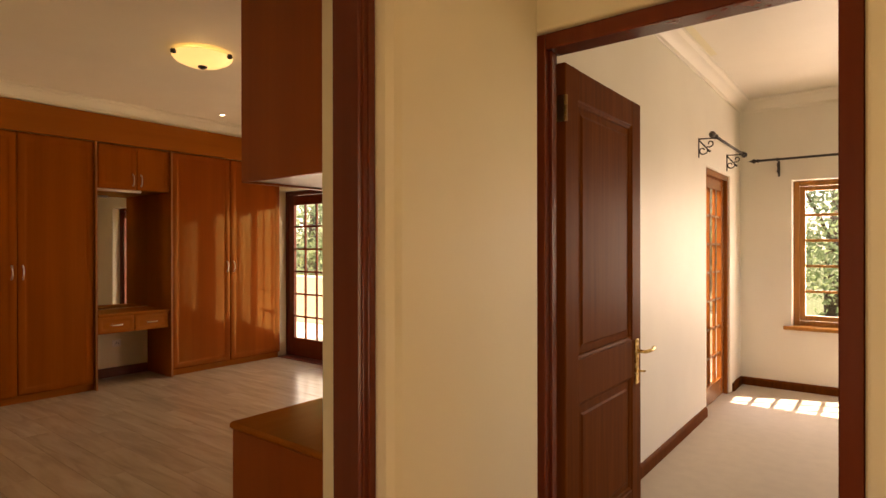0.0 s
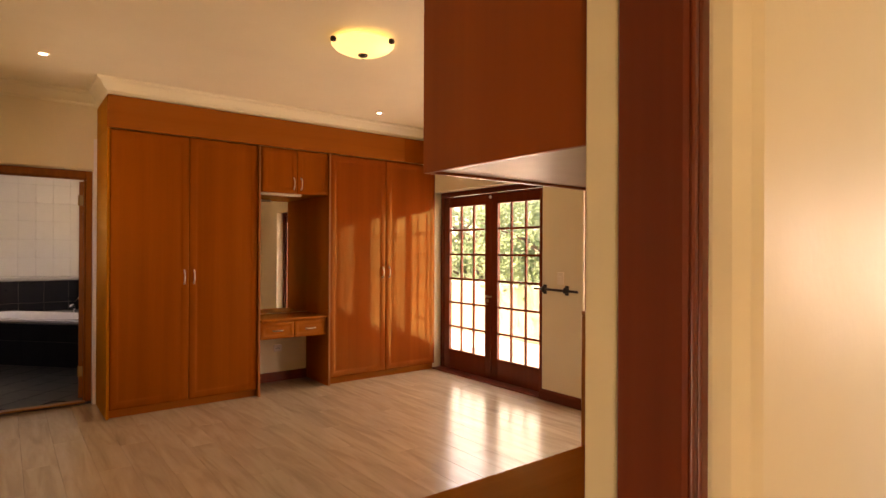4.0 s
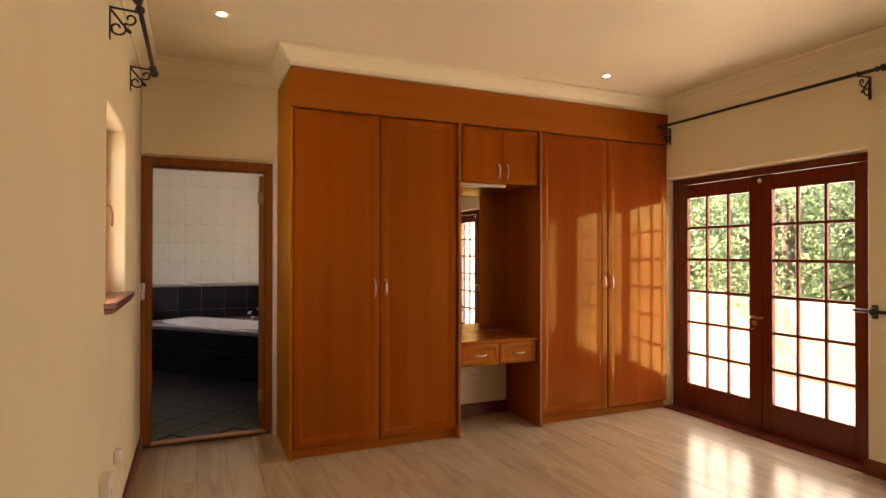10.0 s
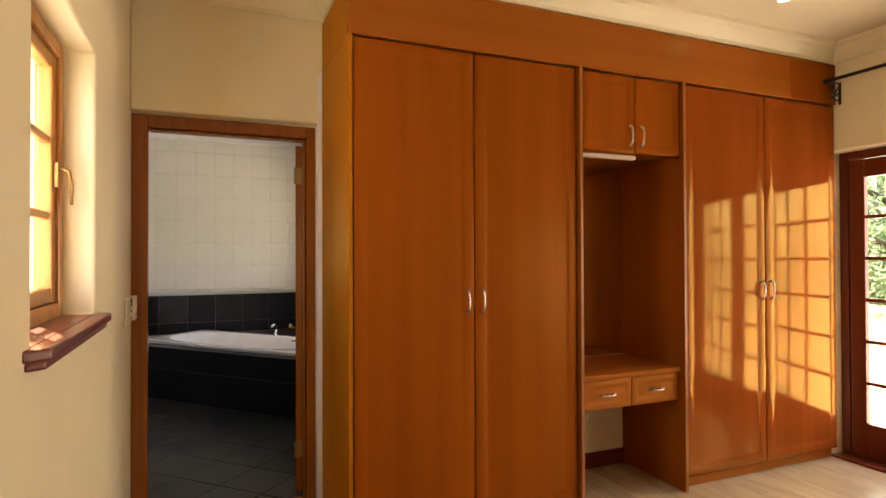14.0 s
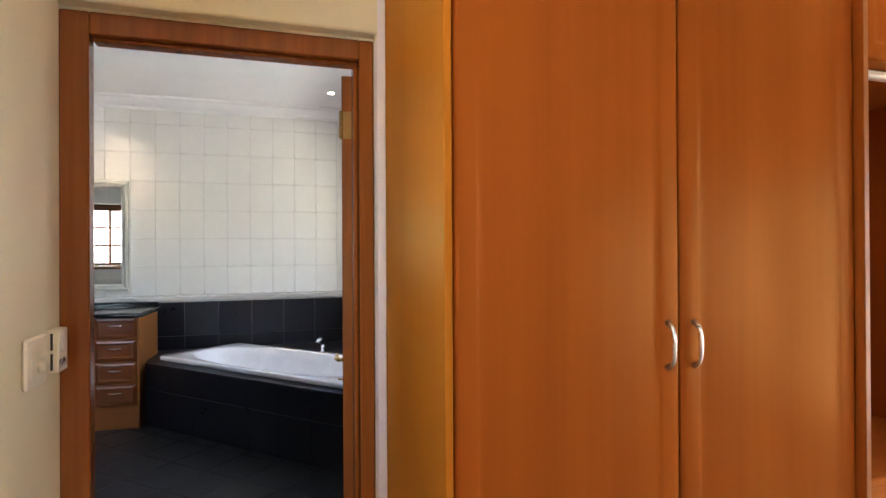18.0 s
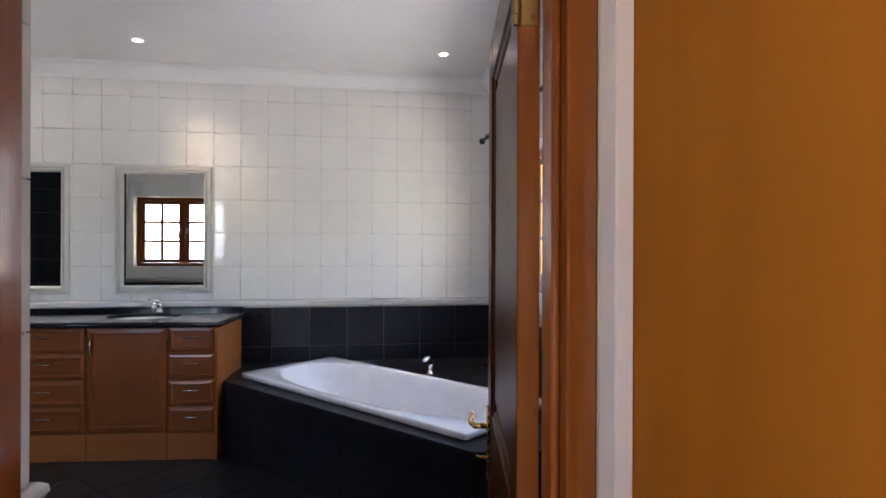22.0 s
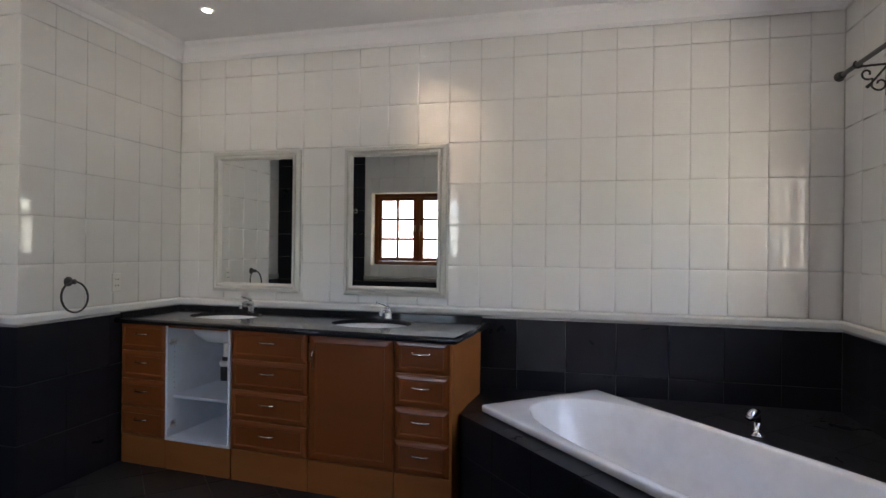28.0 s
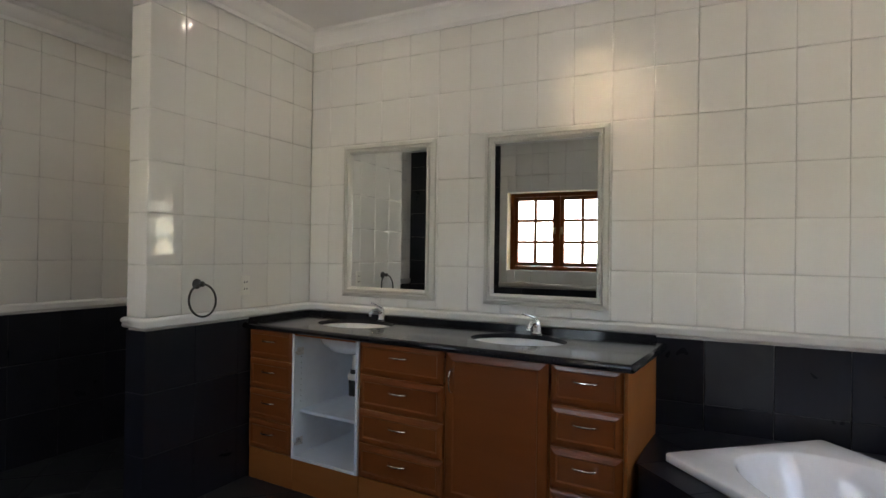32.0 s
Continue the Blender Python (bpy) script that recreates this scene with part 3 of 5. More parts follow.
# Doors and windows
def glazed(leaf_name, parent, x0, x1, z0, z1, cols, rows, stile, low, high, bar, mat, y0=0.0, deep=0.042, label=""):
    """One glazed leaf with its bars; every pane is a piece of it."""
    bm = bmesh.new()
    gx0, gx1, gz0, gz1 = x0 + stile, x1 - stile, z0 + low, z1 - high
    bx(x0, gx0, y0, y0 + deep, z0, z1, 0.004, bm)
    bx(gx1, x1, y0, y0 + deep, z0, z1, 0.004, bm)
    bx(gx0 - 0.002, gx1 + 0.002, y0 + 0.002, y0 + deep - 0.002, z0 + 0.001, gz0, 0.004, bm)
    bx(gx0 - 0.002, gx1 + 0.002, y0 + 0.002, y0 + deep - 0.002, gz1, z1 - 0.001, 0.004, bm)
    pw, ph = (gx1 - gx0 - bar * (cols - 1)) / cols, (gz1 - gz0 - bar * (rows - 1)) / rows
    for c in range(1, cols):
        xc = gx0 + c * (pw + bar) - bar
        bx(xc, xc + bar, y0 + 0.006, y0 + deep - 0.006, gz0 - 0.002, gz1 + 0.002, 0.005, bm)
    for r in range(1, rows):
        zc = gz0 + r * (ph + bar) - bar
        bx(gx0 - 0.002, gx1 + 0.002, y0 + 0.008, y0 + deep - 0.008, zc, zc + bar, 0.005, bm)
    leaf = part(leaf_name, bm, mat, parent, label)
    me = None
    for c in range(cols):
        for r in range(rows):
            if me is None:
                me = mesh_of("pane", bx(-pw / 2 - 0.003, pw / 2 + 0.003, -0.002, 0.002, -ph / 2 - 0.003, ph / 2 + 0.003))
                me.materials.append(GLASS)
            p = new("pane", me)
            p.visible_shadow = False
            p.parent = leaf
            p.location = (gx0 + pw / 2 + c * (pw + bar), y0 + deep / 2, gz0 + ph / 2 + r * (ph + bar))
    return leaf


def casing(parent, x0, x1, z0, z1, w, y0, y1, mat, name="frame_jamb", sill=False):
    part(name, bx(x0, x0 + w, y0, y1, z0, z1, 0.004), mat, parent)
    part(name, bx(x1 - w, x1, y0, y1, z0, z1, 0.004), mat, parent)
    part("frame_head", bx(x0 + w, x1 - w, y0, y1, z1 - w, z1, 0.004), mat, parent)
    if sill:
        part("frame_foot", bx(x0 + w, x1 - w, y0, y1, z0, z0 + w, 0.004), mat, parent)


def lever(parent, x, y, z, side, mat, plate=True):
    """A lever handle on its long plate; side is the way that it sticks out."""
    bm = smooth(bx(x - 0.02, x + 0.02, y, y + side * 0.008, z - 0.11, z + 0.11, 0.004)) if plate else lathe([(0.022, 0), (0.022, 0.008)], "y", (x, y, z))
    pl = part("handle_plate", bm, mat, parent)
    s = side
    part("lever", smooth(tube([(x, y, z + 0.05), (x, y + s * 0.045, z + 0.05), (x + 0.03, y + s * 0.055, z + 0.052), (x + 0.08, y + s * 0.05, z + 0.048), (x + 0.115, y + s * 0.05, z + 0.056)], 0.009, 8)), mat, pl)
    part("key", smooth(tube([(x, y, z - 0.045), (x, y + s * 0.03, z - 0.045), (x + 0.012, y + s * 0.04, z - 0.045)], 0.005, 6)), mat, pl)
    return pl


def french_door(name, x0, x1):
    w = x1 - x0
    d = thing(name, "dark stained timber French doors with small panes, closed", "French doors", x0, NORTH + 0.125, 0, kind="structure")
    casing(d, 0.001, w - 0.001, FL, TOP - 0.001, 0.058, 0, 0.11, MAHOG)
    mid = w / 2
    left = glazed("leaf", d, 0.06, mid + 0.012, FL + 0.012, TOP - 0.062, 3, 6, 0.102, 0.238, 0.125, 0.024, MAHOG, 0.012)
    right = glazed("leaf", d, mid + 0.014, w - 0.06, FL + 0.012, TOP - 0.062, 3, 6, 0.102, 0.238, 0.125, 0.024, MAHOG, 0.012)
    part("meeting_bead", bx(mid - 0.012, mid + 0.03, -0.002, 0.012, 0.02, TOP - 0.07, 0.004), MAHOG, right)
    part("knob", smooth(lathe([(0.0, 0), (0.016, 0.002), (0.018, 0.01), (0.008, 0.02), (0, 0.021)], "y", (mid + 0.03, -0.022, TOP - 0.11), 14)), NICKEL, right, "small white knob")
    lever(left, mid - 0.04, 0.01, 0.86, -1, BRASS_D, False)
    part("threshold", bx(0.002, w - 0.002, -0.13, 0.11, FL - 0.008, FL + 0.011, 0.003), MAHOG_X, d)
    return d


french_door("door_1", *FD_A)
french_door("door_2", *FD_B)


def panelled(parent, w, h, mat, thick=0.04):
    """A two-panel leaf in its own plane: x along, y through, z up."""
    st, mid_lo, mid_hi = 0.118, 0.75, 0.93
    bm = bmesh.new()
    bx(0, st, 0, thick, 0, h, 0.004, bm)
    bx(w - st, w, 0, thick, 0, h, 0.004, bm)
    for a, b in ((0.001, 0.21), (mid_lo, mid_hi), (h - 0.125, h - 0.001)):
        bx(st - 0.003, w - st + 0.003, 0.001, thick - 0.001, a, b, 0.004, bm)
    leaf = part("leaf", bm, mat, parent)
    for a, b in ((0.21, mid_lo), (mid_hi, h - 0.125)):
        bm = bmesh.new()
        for s, base in ((1, 0.0), (-1, thick)):
            loops = []
            for inset, depth in ((-0.004, 0.006), (0.012, 0.010), (0.016, 0.016), (0.045, 0.013), (0.055, 0.008)):
                y = base + s * depth
                loops.append([(st + inset, y, a + inset), (w - st - inset, y, a + inset), (w - st - inset, y, b - inset), (st + inset, y, b - inset)])
            rings(bm, loops, (False, True))
        part("panel", bm, mat, leaf)
    return leaf


def hinge(parent, x, y, z):
    """A butt hinge let into the leaf's edge; y is the side of its knuckle."""
    bm = bx(x - 0.0025, x + 0.004, 0.005, 0.036, z - 0.05, z + 0.05, 0.001)
    for k in range(5):
        lathe([(0.0075, z - 0.05 + k * 0.02 + 0.0006), (0.0075, z - 0.05 + k * 0.02 + 0.0194)], "z", (x - 0.003, y, 0), 10, bm)
    h = part("hinge", bm, BRASS_D, parent, "aged brass butt hinge")
    for dz in (-0.035, 0.0, 0.035):
        part("screw", smooth(lathe([(0.001, -0.0042), (0.004, -0.0036), (0.0045, -0.002)], "x", (x, 0.014 if dz else 0.026, z + dz), 10)), BRASS_D, h)


# Door into the next room, open against the wall
d = thing("door_3", "brown two-panel timber door standing open, dark frame", "door", kind="structure")
casing(d, -0.960, 0.038, 0, 2.169, 0.058, 1.761, 1.861, MAHOG)
part("stop_bead", bx(-0.902, -0.890, 1.793, 1.823, 0, 2.111, 0.002), MAHOG, d)
leaf_d = thing("door_leaf", "", "")
leaf_d.parent = d
leaf_d.matrix_world = pose(-0.877, 1.878, 0.012, 0, 0, 90.2)
swing = panelled(leaf_d, 0.84, 2.08, DOORWOOD)
lever(swing, 0.775, 0.0, 0.82, -1, BRASS)
for z in (0.25, 1.905):
    hinge(swing, 0.0, -0.002, z)

# Bathroom door, open into the bathroom
d = thing("door_4", "varnished dark timber bathroom door standing open", "door", kind="structure")
part("frame_jamb", bx(WEST - 0.05, WEST + 0.006, -0.073, 0.006, 0, 2.144, 0.004), MERANTI, d)
part("jamb_rebate", bx(WEST - 0.125, WEST - 0.0505, -0.073, -0.026, 0, 2.144, 0.004), MERANTI, d)
part("frame_jamb", bx(WEST - 0.1235, WEST + 0.006, 0.818, 0.868, 0, 2.144, 0.004), MERANTI, d)
part("frame_head", bx(WEST - 0.115, WEST + 0.006, 0.006, 0.818, 2.078, 2.144, 0.004), MERANTI, d)
part("jamb_bead", smooth(bx(WEST - 0.075, WEST - 0.020, 0.802, 0.818, 0, 2.064, 0.006)), MERANTI, d)
part("head_bead", smooth(bx(WEST - 0.075, WEST - 0.020, 0.006, 0.818, 2.064, 2.078, 0.006)), MERANTI, d)
part("threshold", bx(WEST - 0.06, WEST + 0.02, -0.004, 0.818, -0.008, 0.008, 0.003), OAKISH, d, "pale timber threshold strip")
leaf_d = thing("door_leaf", "", "")
leaf_d.parent = d
leaf_d.matrix_world = pose(WEST - 0.125, 0.815, 0.012, 0, 0, 171.0)
swing = panelled(leaf_d, 0.77, 2.045, DARKDOOR)
part("edge_lipping", bx(-0.002, 0.004, 0.001, 0.039, 0.0, 2.044), MERANTI, swing, "lighter varnished door edge")
lever(swing, 0.715, 0.04, 0.83, 1, BRASS)
for z in (0.25, 1.866):
    hinge(swing, 0.0, 0.042, z)

# Bedroom doorway frame
d = thing("doorway", "dark stained timber frame of the bedroom doorway", "door frame", kind="structure")
part("frame_jamb", bx(-1.055, -0.952, 0.880, 0.941, FL, 2.149, 0.005), MAHOG, d)
part("frame_jamb", bx(-1.055, -0.952, 0.021, 0.075, FL, 2.149, 0.005), MAHOG, d)
part("frame_head", bx(-1.055, -0.952, 0.075, 0.880, 2.085, 2.149, 0.005), MAHOG, d)
part("jamb_bead", smooth(bx(-0.954, -0.946, 0.888, 0.900, FL, 2.10, 0.003)), MAHOG, d)
part("jamb_bead", smooth(bx(-0.954, -0.947, 0.908, 0.926, FL, 2.12, 0.003)), MAHOG, d)


def window(name, label, w, h, casements, cols, rows, mat, x, y, z, rz, deep=0.075, bar=0.026):
    t = thing(name, label, "window", x, y, z, rz, kind="structure")
    casing(t, 0.001, w - 0.001, 0.001, h - 0.001, 0.05, 0, deep, mat, "window_frame", True)
    cw = (w - 0.1 - 0.045 * (casements - 1)) / casements
    for k in range(casements):
        xa = 0.05 + k * (cw + 0.045)
        lf = glazed("casement", t, xa + 0.002, xa + cw - 0.002, 0.052, h - 0.052, cols, rows, 0.046, 0.05, 0.046, bar, mat, 0.012)
        hx = xa + (cw - 0.022 if k % 2 == 0 else 0.022)
        st = part("casement_stay", bx(hx - 0.011, hx + 0.011, -0.002, 0.012, h * 0.47, h * 0.56, 0.002), BRASS_D, lf, "brass window fastener")
        part("fastener_lever", smooth(tube([(hx, -0.004, h * 0.54), (hx, -0.03, h * 0.53), (hx + 0.012, -0.036, h * 0.48), (hx + 0.014, -0.034, h * 0.41)], 0.006, 6)), BRASS_D, st)
        if k:
            part("mullion", bx(xa - 0.045, xa, 0, deep, 0.05, h - 0.05, 0.004), mat, t)
    return t


window("window_1", "small orange timber casement window with six panes", 0.78, 0.92, 1, 2, 3, OAKISH, -4.99, -0.165, 1.2, 180)
# The bathroom window's third casement is unseen, added for its reflection in the tiles.
window("window_2", "orange timber bathroom window, third casement added for its reflection", 2.085, 0.955, 3, 2, 3, OAKISH, -10.115, 1.708, 1.157, 0)
window("window_3", "brown timber bathroom window with two casements", 1.24, 0.97, 2, 2, 3, DOORWOOD, -6.905, -1.38, 1.17, -90, bar=0.036)
window("window_4", "orange timber window with small panes and a sill", 1.50, 1.41, 2, 2, 5, OAKISH, -0.64, 6.40, 0.62, 0)

sill = thing("window_sill", "moulded dark timber window sill with worn varnish", "sill", -5.38, SOUTH, 1.2, kind="structure")
bm = prism([(-0.46, -0.002), (-0.42, 0.046), (0.42, 0.046), (0.46, -0.002)][::-1], -0.024, 0.004, 0.006)
bx(-0.385, 0.385, -0.10, -0.002, -0.020, 0.004, 0, bm)
part("board", bm, MAHOG_X, sill)
part("nosing", prism([(-0.445, -0.002), (-0.41, 0.034), (0.41, 0.034), (0.445, -0.002)][::-1], -0.046, -0.024, 0.008), MAHOG_X, sill)
sill = thing("window_sill", "brown timber window sill", "sill", 0.11, 6.3, 0.62, kind="structure")
part("board", bx(-0.82, 0.82, -0.05, 0.1, -0.03, 0.004, 0.005), OAKISH, sill)
sill = thing("window_sill", "white tiled window sill", "sill", -9.0725, 1.65, 1.157, kind="structure")
part("board", bx(-1.04, 1.04, -0.06, 0.06, -0.004, 0.004, 0.002), TILE, sill)

# Glazed side door of the next room
d = thing("door_5", "narrow timber door with a column of panes", "glazed door", -1.135, 4.921, 0, 90, kind="structure")
casing(d, 0, 0.898, 0, 2.058, 0.05, -0.03, 0.06, MERANTI)
glazed("leaf", d, 0.052, 0.846, 0.01, 2.006, 3, 7, 0.10, 0.16, 0.1, 0.024, MERANTI, 0.0)


# Wardrobe wall
def cupboard_door(name, parent, y0, y1, z0, z1, x=0.0, thick=0.018, rim=0.052, mat=None):
    """A veneered door that faces +x, with a shallow moulded rim; x is its front face."""
    bm = bmesh.new()
    loops = []
    for inset, depth in ((0, thick), (0, 0.0085), (0.003, 0.005), (0.009, 0.002), (0.018, 0), (rim, 0), (rim + 0.008, 0.0045), (rim + 0.022, 0.0055), (rim + 0.034, 0.0035)):
        loops.append([(x - depth, y0 + inset, z0 + inset), (x - depth, y1 - inset, z0 + inset), (x - depth, y1 - inset, z1 - inset), (x - depth, y0 + inset, z1 - inset)])
    smooth(rings(bm, loops), 28)
    return part(name, bm, mat or CHERRY, parent)


def bow_handle(parent, x, y, z, length, upright=True, mat=None, out=0.028):
    pts = []
    for k in range(11):
        a = k / 10
        u, v = (a - 0.5) * length, out * (1 - (2 * a - 1) ** 4) ** 0.8
        pts.append((x + v, y, z + u) if upright else (x + v, y + u, z))
    r = [1.5, 1.0, 0.85, 0.85, 0.9, 0.95, 0.9, 0.85, 0.85, 1.0, 1.5]
    return part("handle", smooth(tube(pts, 0.0055, 8, taper=r)), mat or NICKEL, parent, "curved satin nickel bow handle")


FRONT = -6.085


def wardrobe(label, y0, y1, side_left, side_right, front=None):
    w = thing("wardrobe", label, "wardrobe", FRONT, y0, 0, group="built-in wardrobes")
    n = y1 - y0
    part("carcass", bx(-0.703, -0.022, 0.002, n - 0.002, 0.062, 2.448, 0.002), CHERRY, w)
    part("plinth", bx(-0.703, -0.045, 0.003, n - 0.003, FL, 0.06, 0.002), CHERRY_H, w)
    a, b = (0.018 if side_left else 0.0), n - (0.020 if side_right else 0.0)
    if side_left:
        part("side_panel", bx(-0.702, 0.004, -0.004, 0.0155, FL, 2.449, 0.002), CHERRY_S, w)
    if side_right:
        part("side_panel", bx(-0.5, 0.022, b + 0.002, n, FL, 2.449, 0.003), CHERRY, w)
    if side_right:
        # Paler strip paints the highlight along the panel's front edge.
        part("edge_strip", bx(0.0222, 0.024, b + 0.0025, n - 0.0005, FL + 0.001, 2.448), CHERRY_P, w, "paler strip for the highlight on the panel edge")
    mid = (a + b) / 2
    for p, q, hy in ((a + 0.003, mid - 0.0025, mid - 0.042), (mid + 0.0025, b - 0.003, mid + 0.042)):
        door = cupboard_door("door", w, p, q, 0.052, 2.438, mat=front)
        bow_handle(door, 0.0, hy, 1.17, 0.118)
    return w


wardrobe("tall cherry-veneer wardrobe with two plain doors", 0.902, 2.204, True, True)
wardrobe("tall glossy cherry-veneer wardrobe beside the French doors", 2.958, 4.361, False, False, CHERRY_G)

u = thing("dressing_unit", "cherry-veneer dressing table niche with mirror and drawers", "dressing table", FRONT, 2.206, 0, group="built-in wardrobes")
n = 0.750
part("side_panel", bx(-0.702, 0.022, n - 0.021, n, FL, 2.449, 0.003), CHERRY, u)
# Edge highlight painted as a paler strip here too.
part("edge_strip", bx(0.0222, 0.024, n - 0.0205, n - 0.0005, FL + 0.001, 2.448), CHERRY_P, u, "paler strip for the highlight on the panel edge")
part("side_panel", bx(-0.702, -0.02, 0.0, 0.014, FL, 2.449, 0.003), CHERRY, u)
part("upper_box", bx(-0.702, -0.022, 0.016, n - 0.023, 2.0, 2.447, 0.002), CHERRY, u)
for p, q, hy in ((0.017, n / 2 + 0.008, n / 2 - 0.030), (n / 2 + 0.011, n - 0.024, n / 2 + 0.050)):
    door = cupboard_door("door", u, p, q, 1.994, 2.438, rim=0.042)
    bow_handle(door, 0.0, hy, 2.094, 0.115)
part("desktop", bx(-0.534, -0.006, 0.016, n - 0.023, 0.696, 0.724, 0.005), CHERRY_H, u)
part("drawer_box", bx(-0.45, -0.045, 0.017, n - 0.024, 0.524, 0.694, 0.002), CHERRY, u)
for p, q in ((0.018, n / 2 - 0.006), (n / 2 - 0.002, n - 0.025)):
    dr = cupboard_door("drawer_front", u, p, q, 0.522, 0.692, -0.024, 0.018, 0.03, CHERRY_H)
    bow_handle(dr, -0.024, (p + q) / 2, 0.605, 0.10, False)
part("back_board", bx(-0.548, -0.536, 0.015, n - 0.022, FL, 1.974), WALL, u, "pale painted back below the table")
part("skirting", bx(-0.536, -0.518, 0.016, n - 0.023, FL, 0.08, 0.003), MAHOG, u)
part("mirror", bx(-0.535, -0.529, 0.017, n - 0.024, 0.726, 1.994), MIRROR, u, "clear mirror filling the back of the niche")
part("strip_light", smooth(bx(-0.125, -0.085, 0.02, 0.47, 1.972, 1.9985, 0.008)), PLASTIC, u, "unlit white strip light")

f = thing("wardrobe_fascia", "plain cherry-veneer fascia above the wardrobes", "fascia panel", FRONT, 0.898, 2.45, group="built-in wardrobes")
part("board", bx(-0.02, 0.006, 0, 3.01, 0, 0.277, 0.002), CHERRY_H, f)
part("board", bx(-0.02, 0.006, 3.012, 3.464, 0, 0.277, 0.002), CHERRY, f)
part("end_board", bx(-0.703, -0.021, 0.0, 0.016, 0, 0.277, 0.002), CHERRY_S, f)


def socket_plate(name, label, x, y, z, rz, w=0.12, h=0.075, slots=3, mat=None, deep=0.010):
    """A wall plate whose back lies on its origin's plane and faces -y before the turn."""
    s = thing(name, label, "socket" if slots else "switch", x, y, z, rz)
    part("plate", bx(-w / 2, w / 2, -deep, 0.0, -h / 2, h / 2, 0.003), mat or PLASTIC, s)
    for k in range(slots):
        xx = (k - (slots - 1) / 2) * 0.018
        part("slot", bx(xx - 0.003, xx + 0.003, -deep - 0.0005, -deep + 0.001, (-0.006 if k % 2 else -0.012), (0.014 if k % 2 else 0.002)), DARK, s)
    if slots == 0:
        part("rocker", bx(-0.012, 0.012, -deep - 0.005, -deep + 0.001, -0.018, 0.018, 0.002), mat or PLASTIC, s)
    return s


socket_plate("wall_socket", "ivory socket below the dressing table", FRONT - 0.536, 2.60, 0.34, 90, 0.09, 0.075, 3, PLASTIC_W)
socket_plate("wall_socket", "ivory wall socket near the skirting board", -4.88, SOUTH, 0.395, 180, 0.14, 0.14, 3, PLASTIC_W, 0.038)
socket_plate("wall_socket", "ivory aerial socket plate high on the wall", -4.205, NORTH, 2.395, 0, 0.135, 0.13, 2)
socket_plate("wall_socket", "ivory three-pin socket plate high on the wall", -3.96, NORTH, 2.395, 0, 0.145, 0.13, 3)
socket_plate("light_switch", "ivory light switch above the iron bar", -4.12, NORTH, 1.16, 0, 0.075, 0.12, 0)

# Plug with its white cable by the skirting
plug = thing("plug", "white plug with a loose cable on the wall", "plug", -5.30, SOUTH, 0.41)
part("body", smooth(bx(-0.025, 0.025, 0.0, 0.035, -0.03, 0.04, 0.008)), PLASTIC_W, plug)
part("cable", smooth(tube([(0, 0.03, -0.03), (0.02, 0.04, -0.12), (-0.03, 0.03, -0.22), (0.0, 0.025, -0.30), (0.06, 0.03, -0.38), (0.12, 0.05, -0.403)], 0.004, 6)), PLASTIC_W, plug)

# Thermostat and dimmer by the bathroom door
th = thing("thermostat", "ivory thermostat with a round dial beside the door", "thermostat", -6.665, SOUTH, 1.146)
part("case", bx(-0.078, 0.0, 0.0005, 0.031, -0.06, 0.06, 0.003), PLASTIC, th)
part("dial", smooth(lathe([(0.024, 0), (0.0225, 0.003), (0.018, 0.0035), (0.001, 0.0035)], "y", (-0.032, 0.031, 0.018), 24)), PLASTIC_W, th)
part("label", bx(-0.068, -0.006, 0.031, 0.0316, -0.045, -0.022), NICKEL, th, "grey label plate")
for a, b in ((-0.052, -0.006), (0.004, 0.05)):
    part("vent_slot", bx(-0.0005, 0.0008, 0.012, 0.018, a, b), DARK, th)
sw = thing("dimmer_switch", "ivory wall plate with two round dimmer knobs", "switch", -6.572, SOUTH, 1.136)
part("plate", bx(-0.072, 0.072, 0.0005, 0.012, -0.066, 0.066, 0.006), PLASTIC, sw)
part("inner_plate", bx(-0.045, 0.045, 0.012, 0.0145, -0.04, 0.04, 0.002), PLASTIC, sw)
for dz, r in ((0.018, 0.011), (-0.014, 0.013)):
    part("knob", smooth(lathe([(r, 0), (r * 0.95, 0.016), (r * 0.8, 0.019), (0.001, 0.0195)], "y", (0.0, 0.0145, dz), 18)), PLASTIC, sw)


# Curtain rods
def spiral(cx, cz, r0, r1, a0, a1, steps=16):
    return [(0, cx + (r0 + (r1 - r0) * k / steps) * math.cos(a0 + (a1 - a0) * k / steps), cz + (r0 + (r1 - r0) * k / steps) * math.sin(a0 + (a1 - a0) * k / steps)) for k in range(steps + 1)]


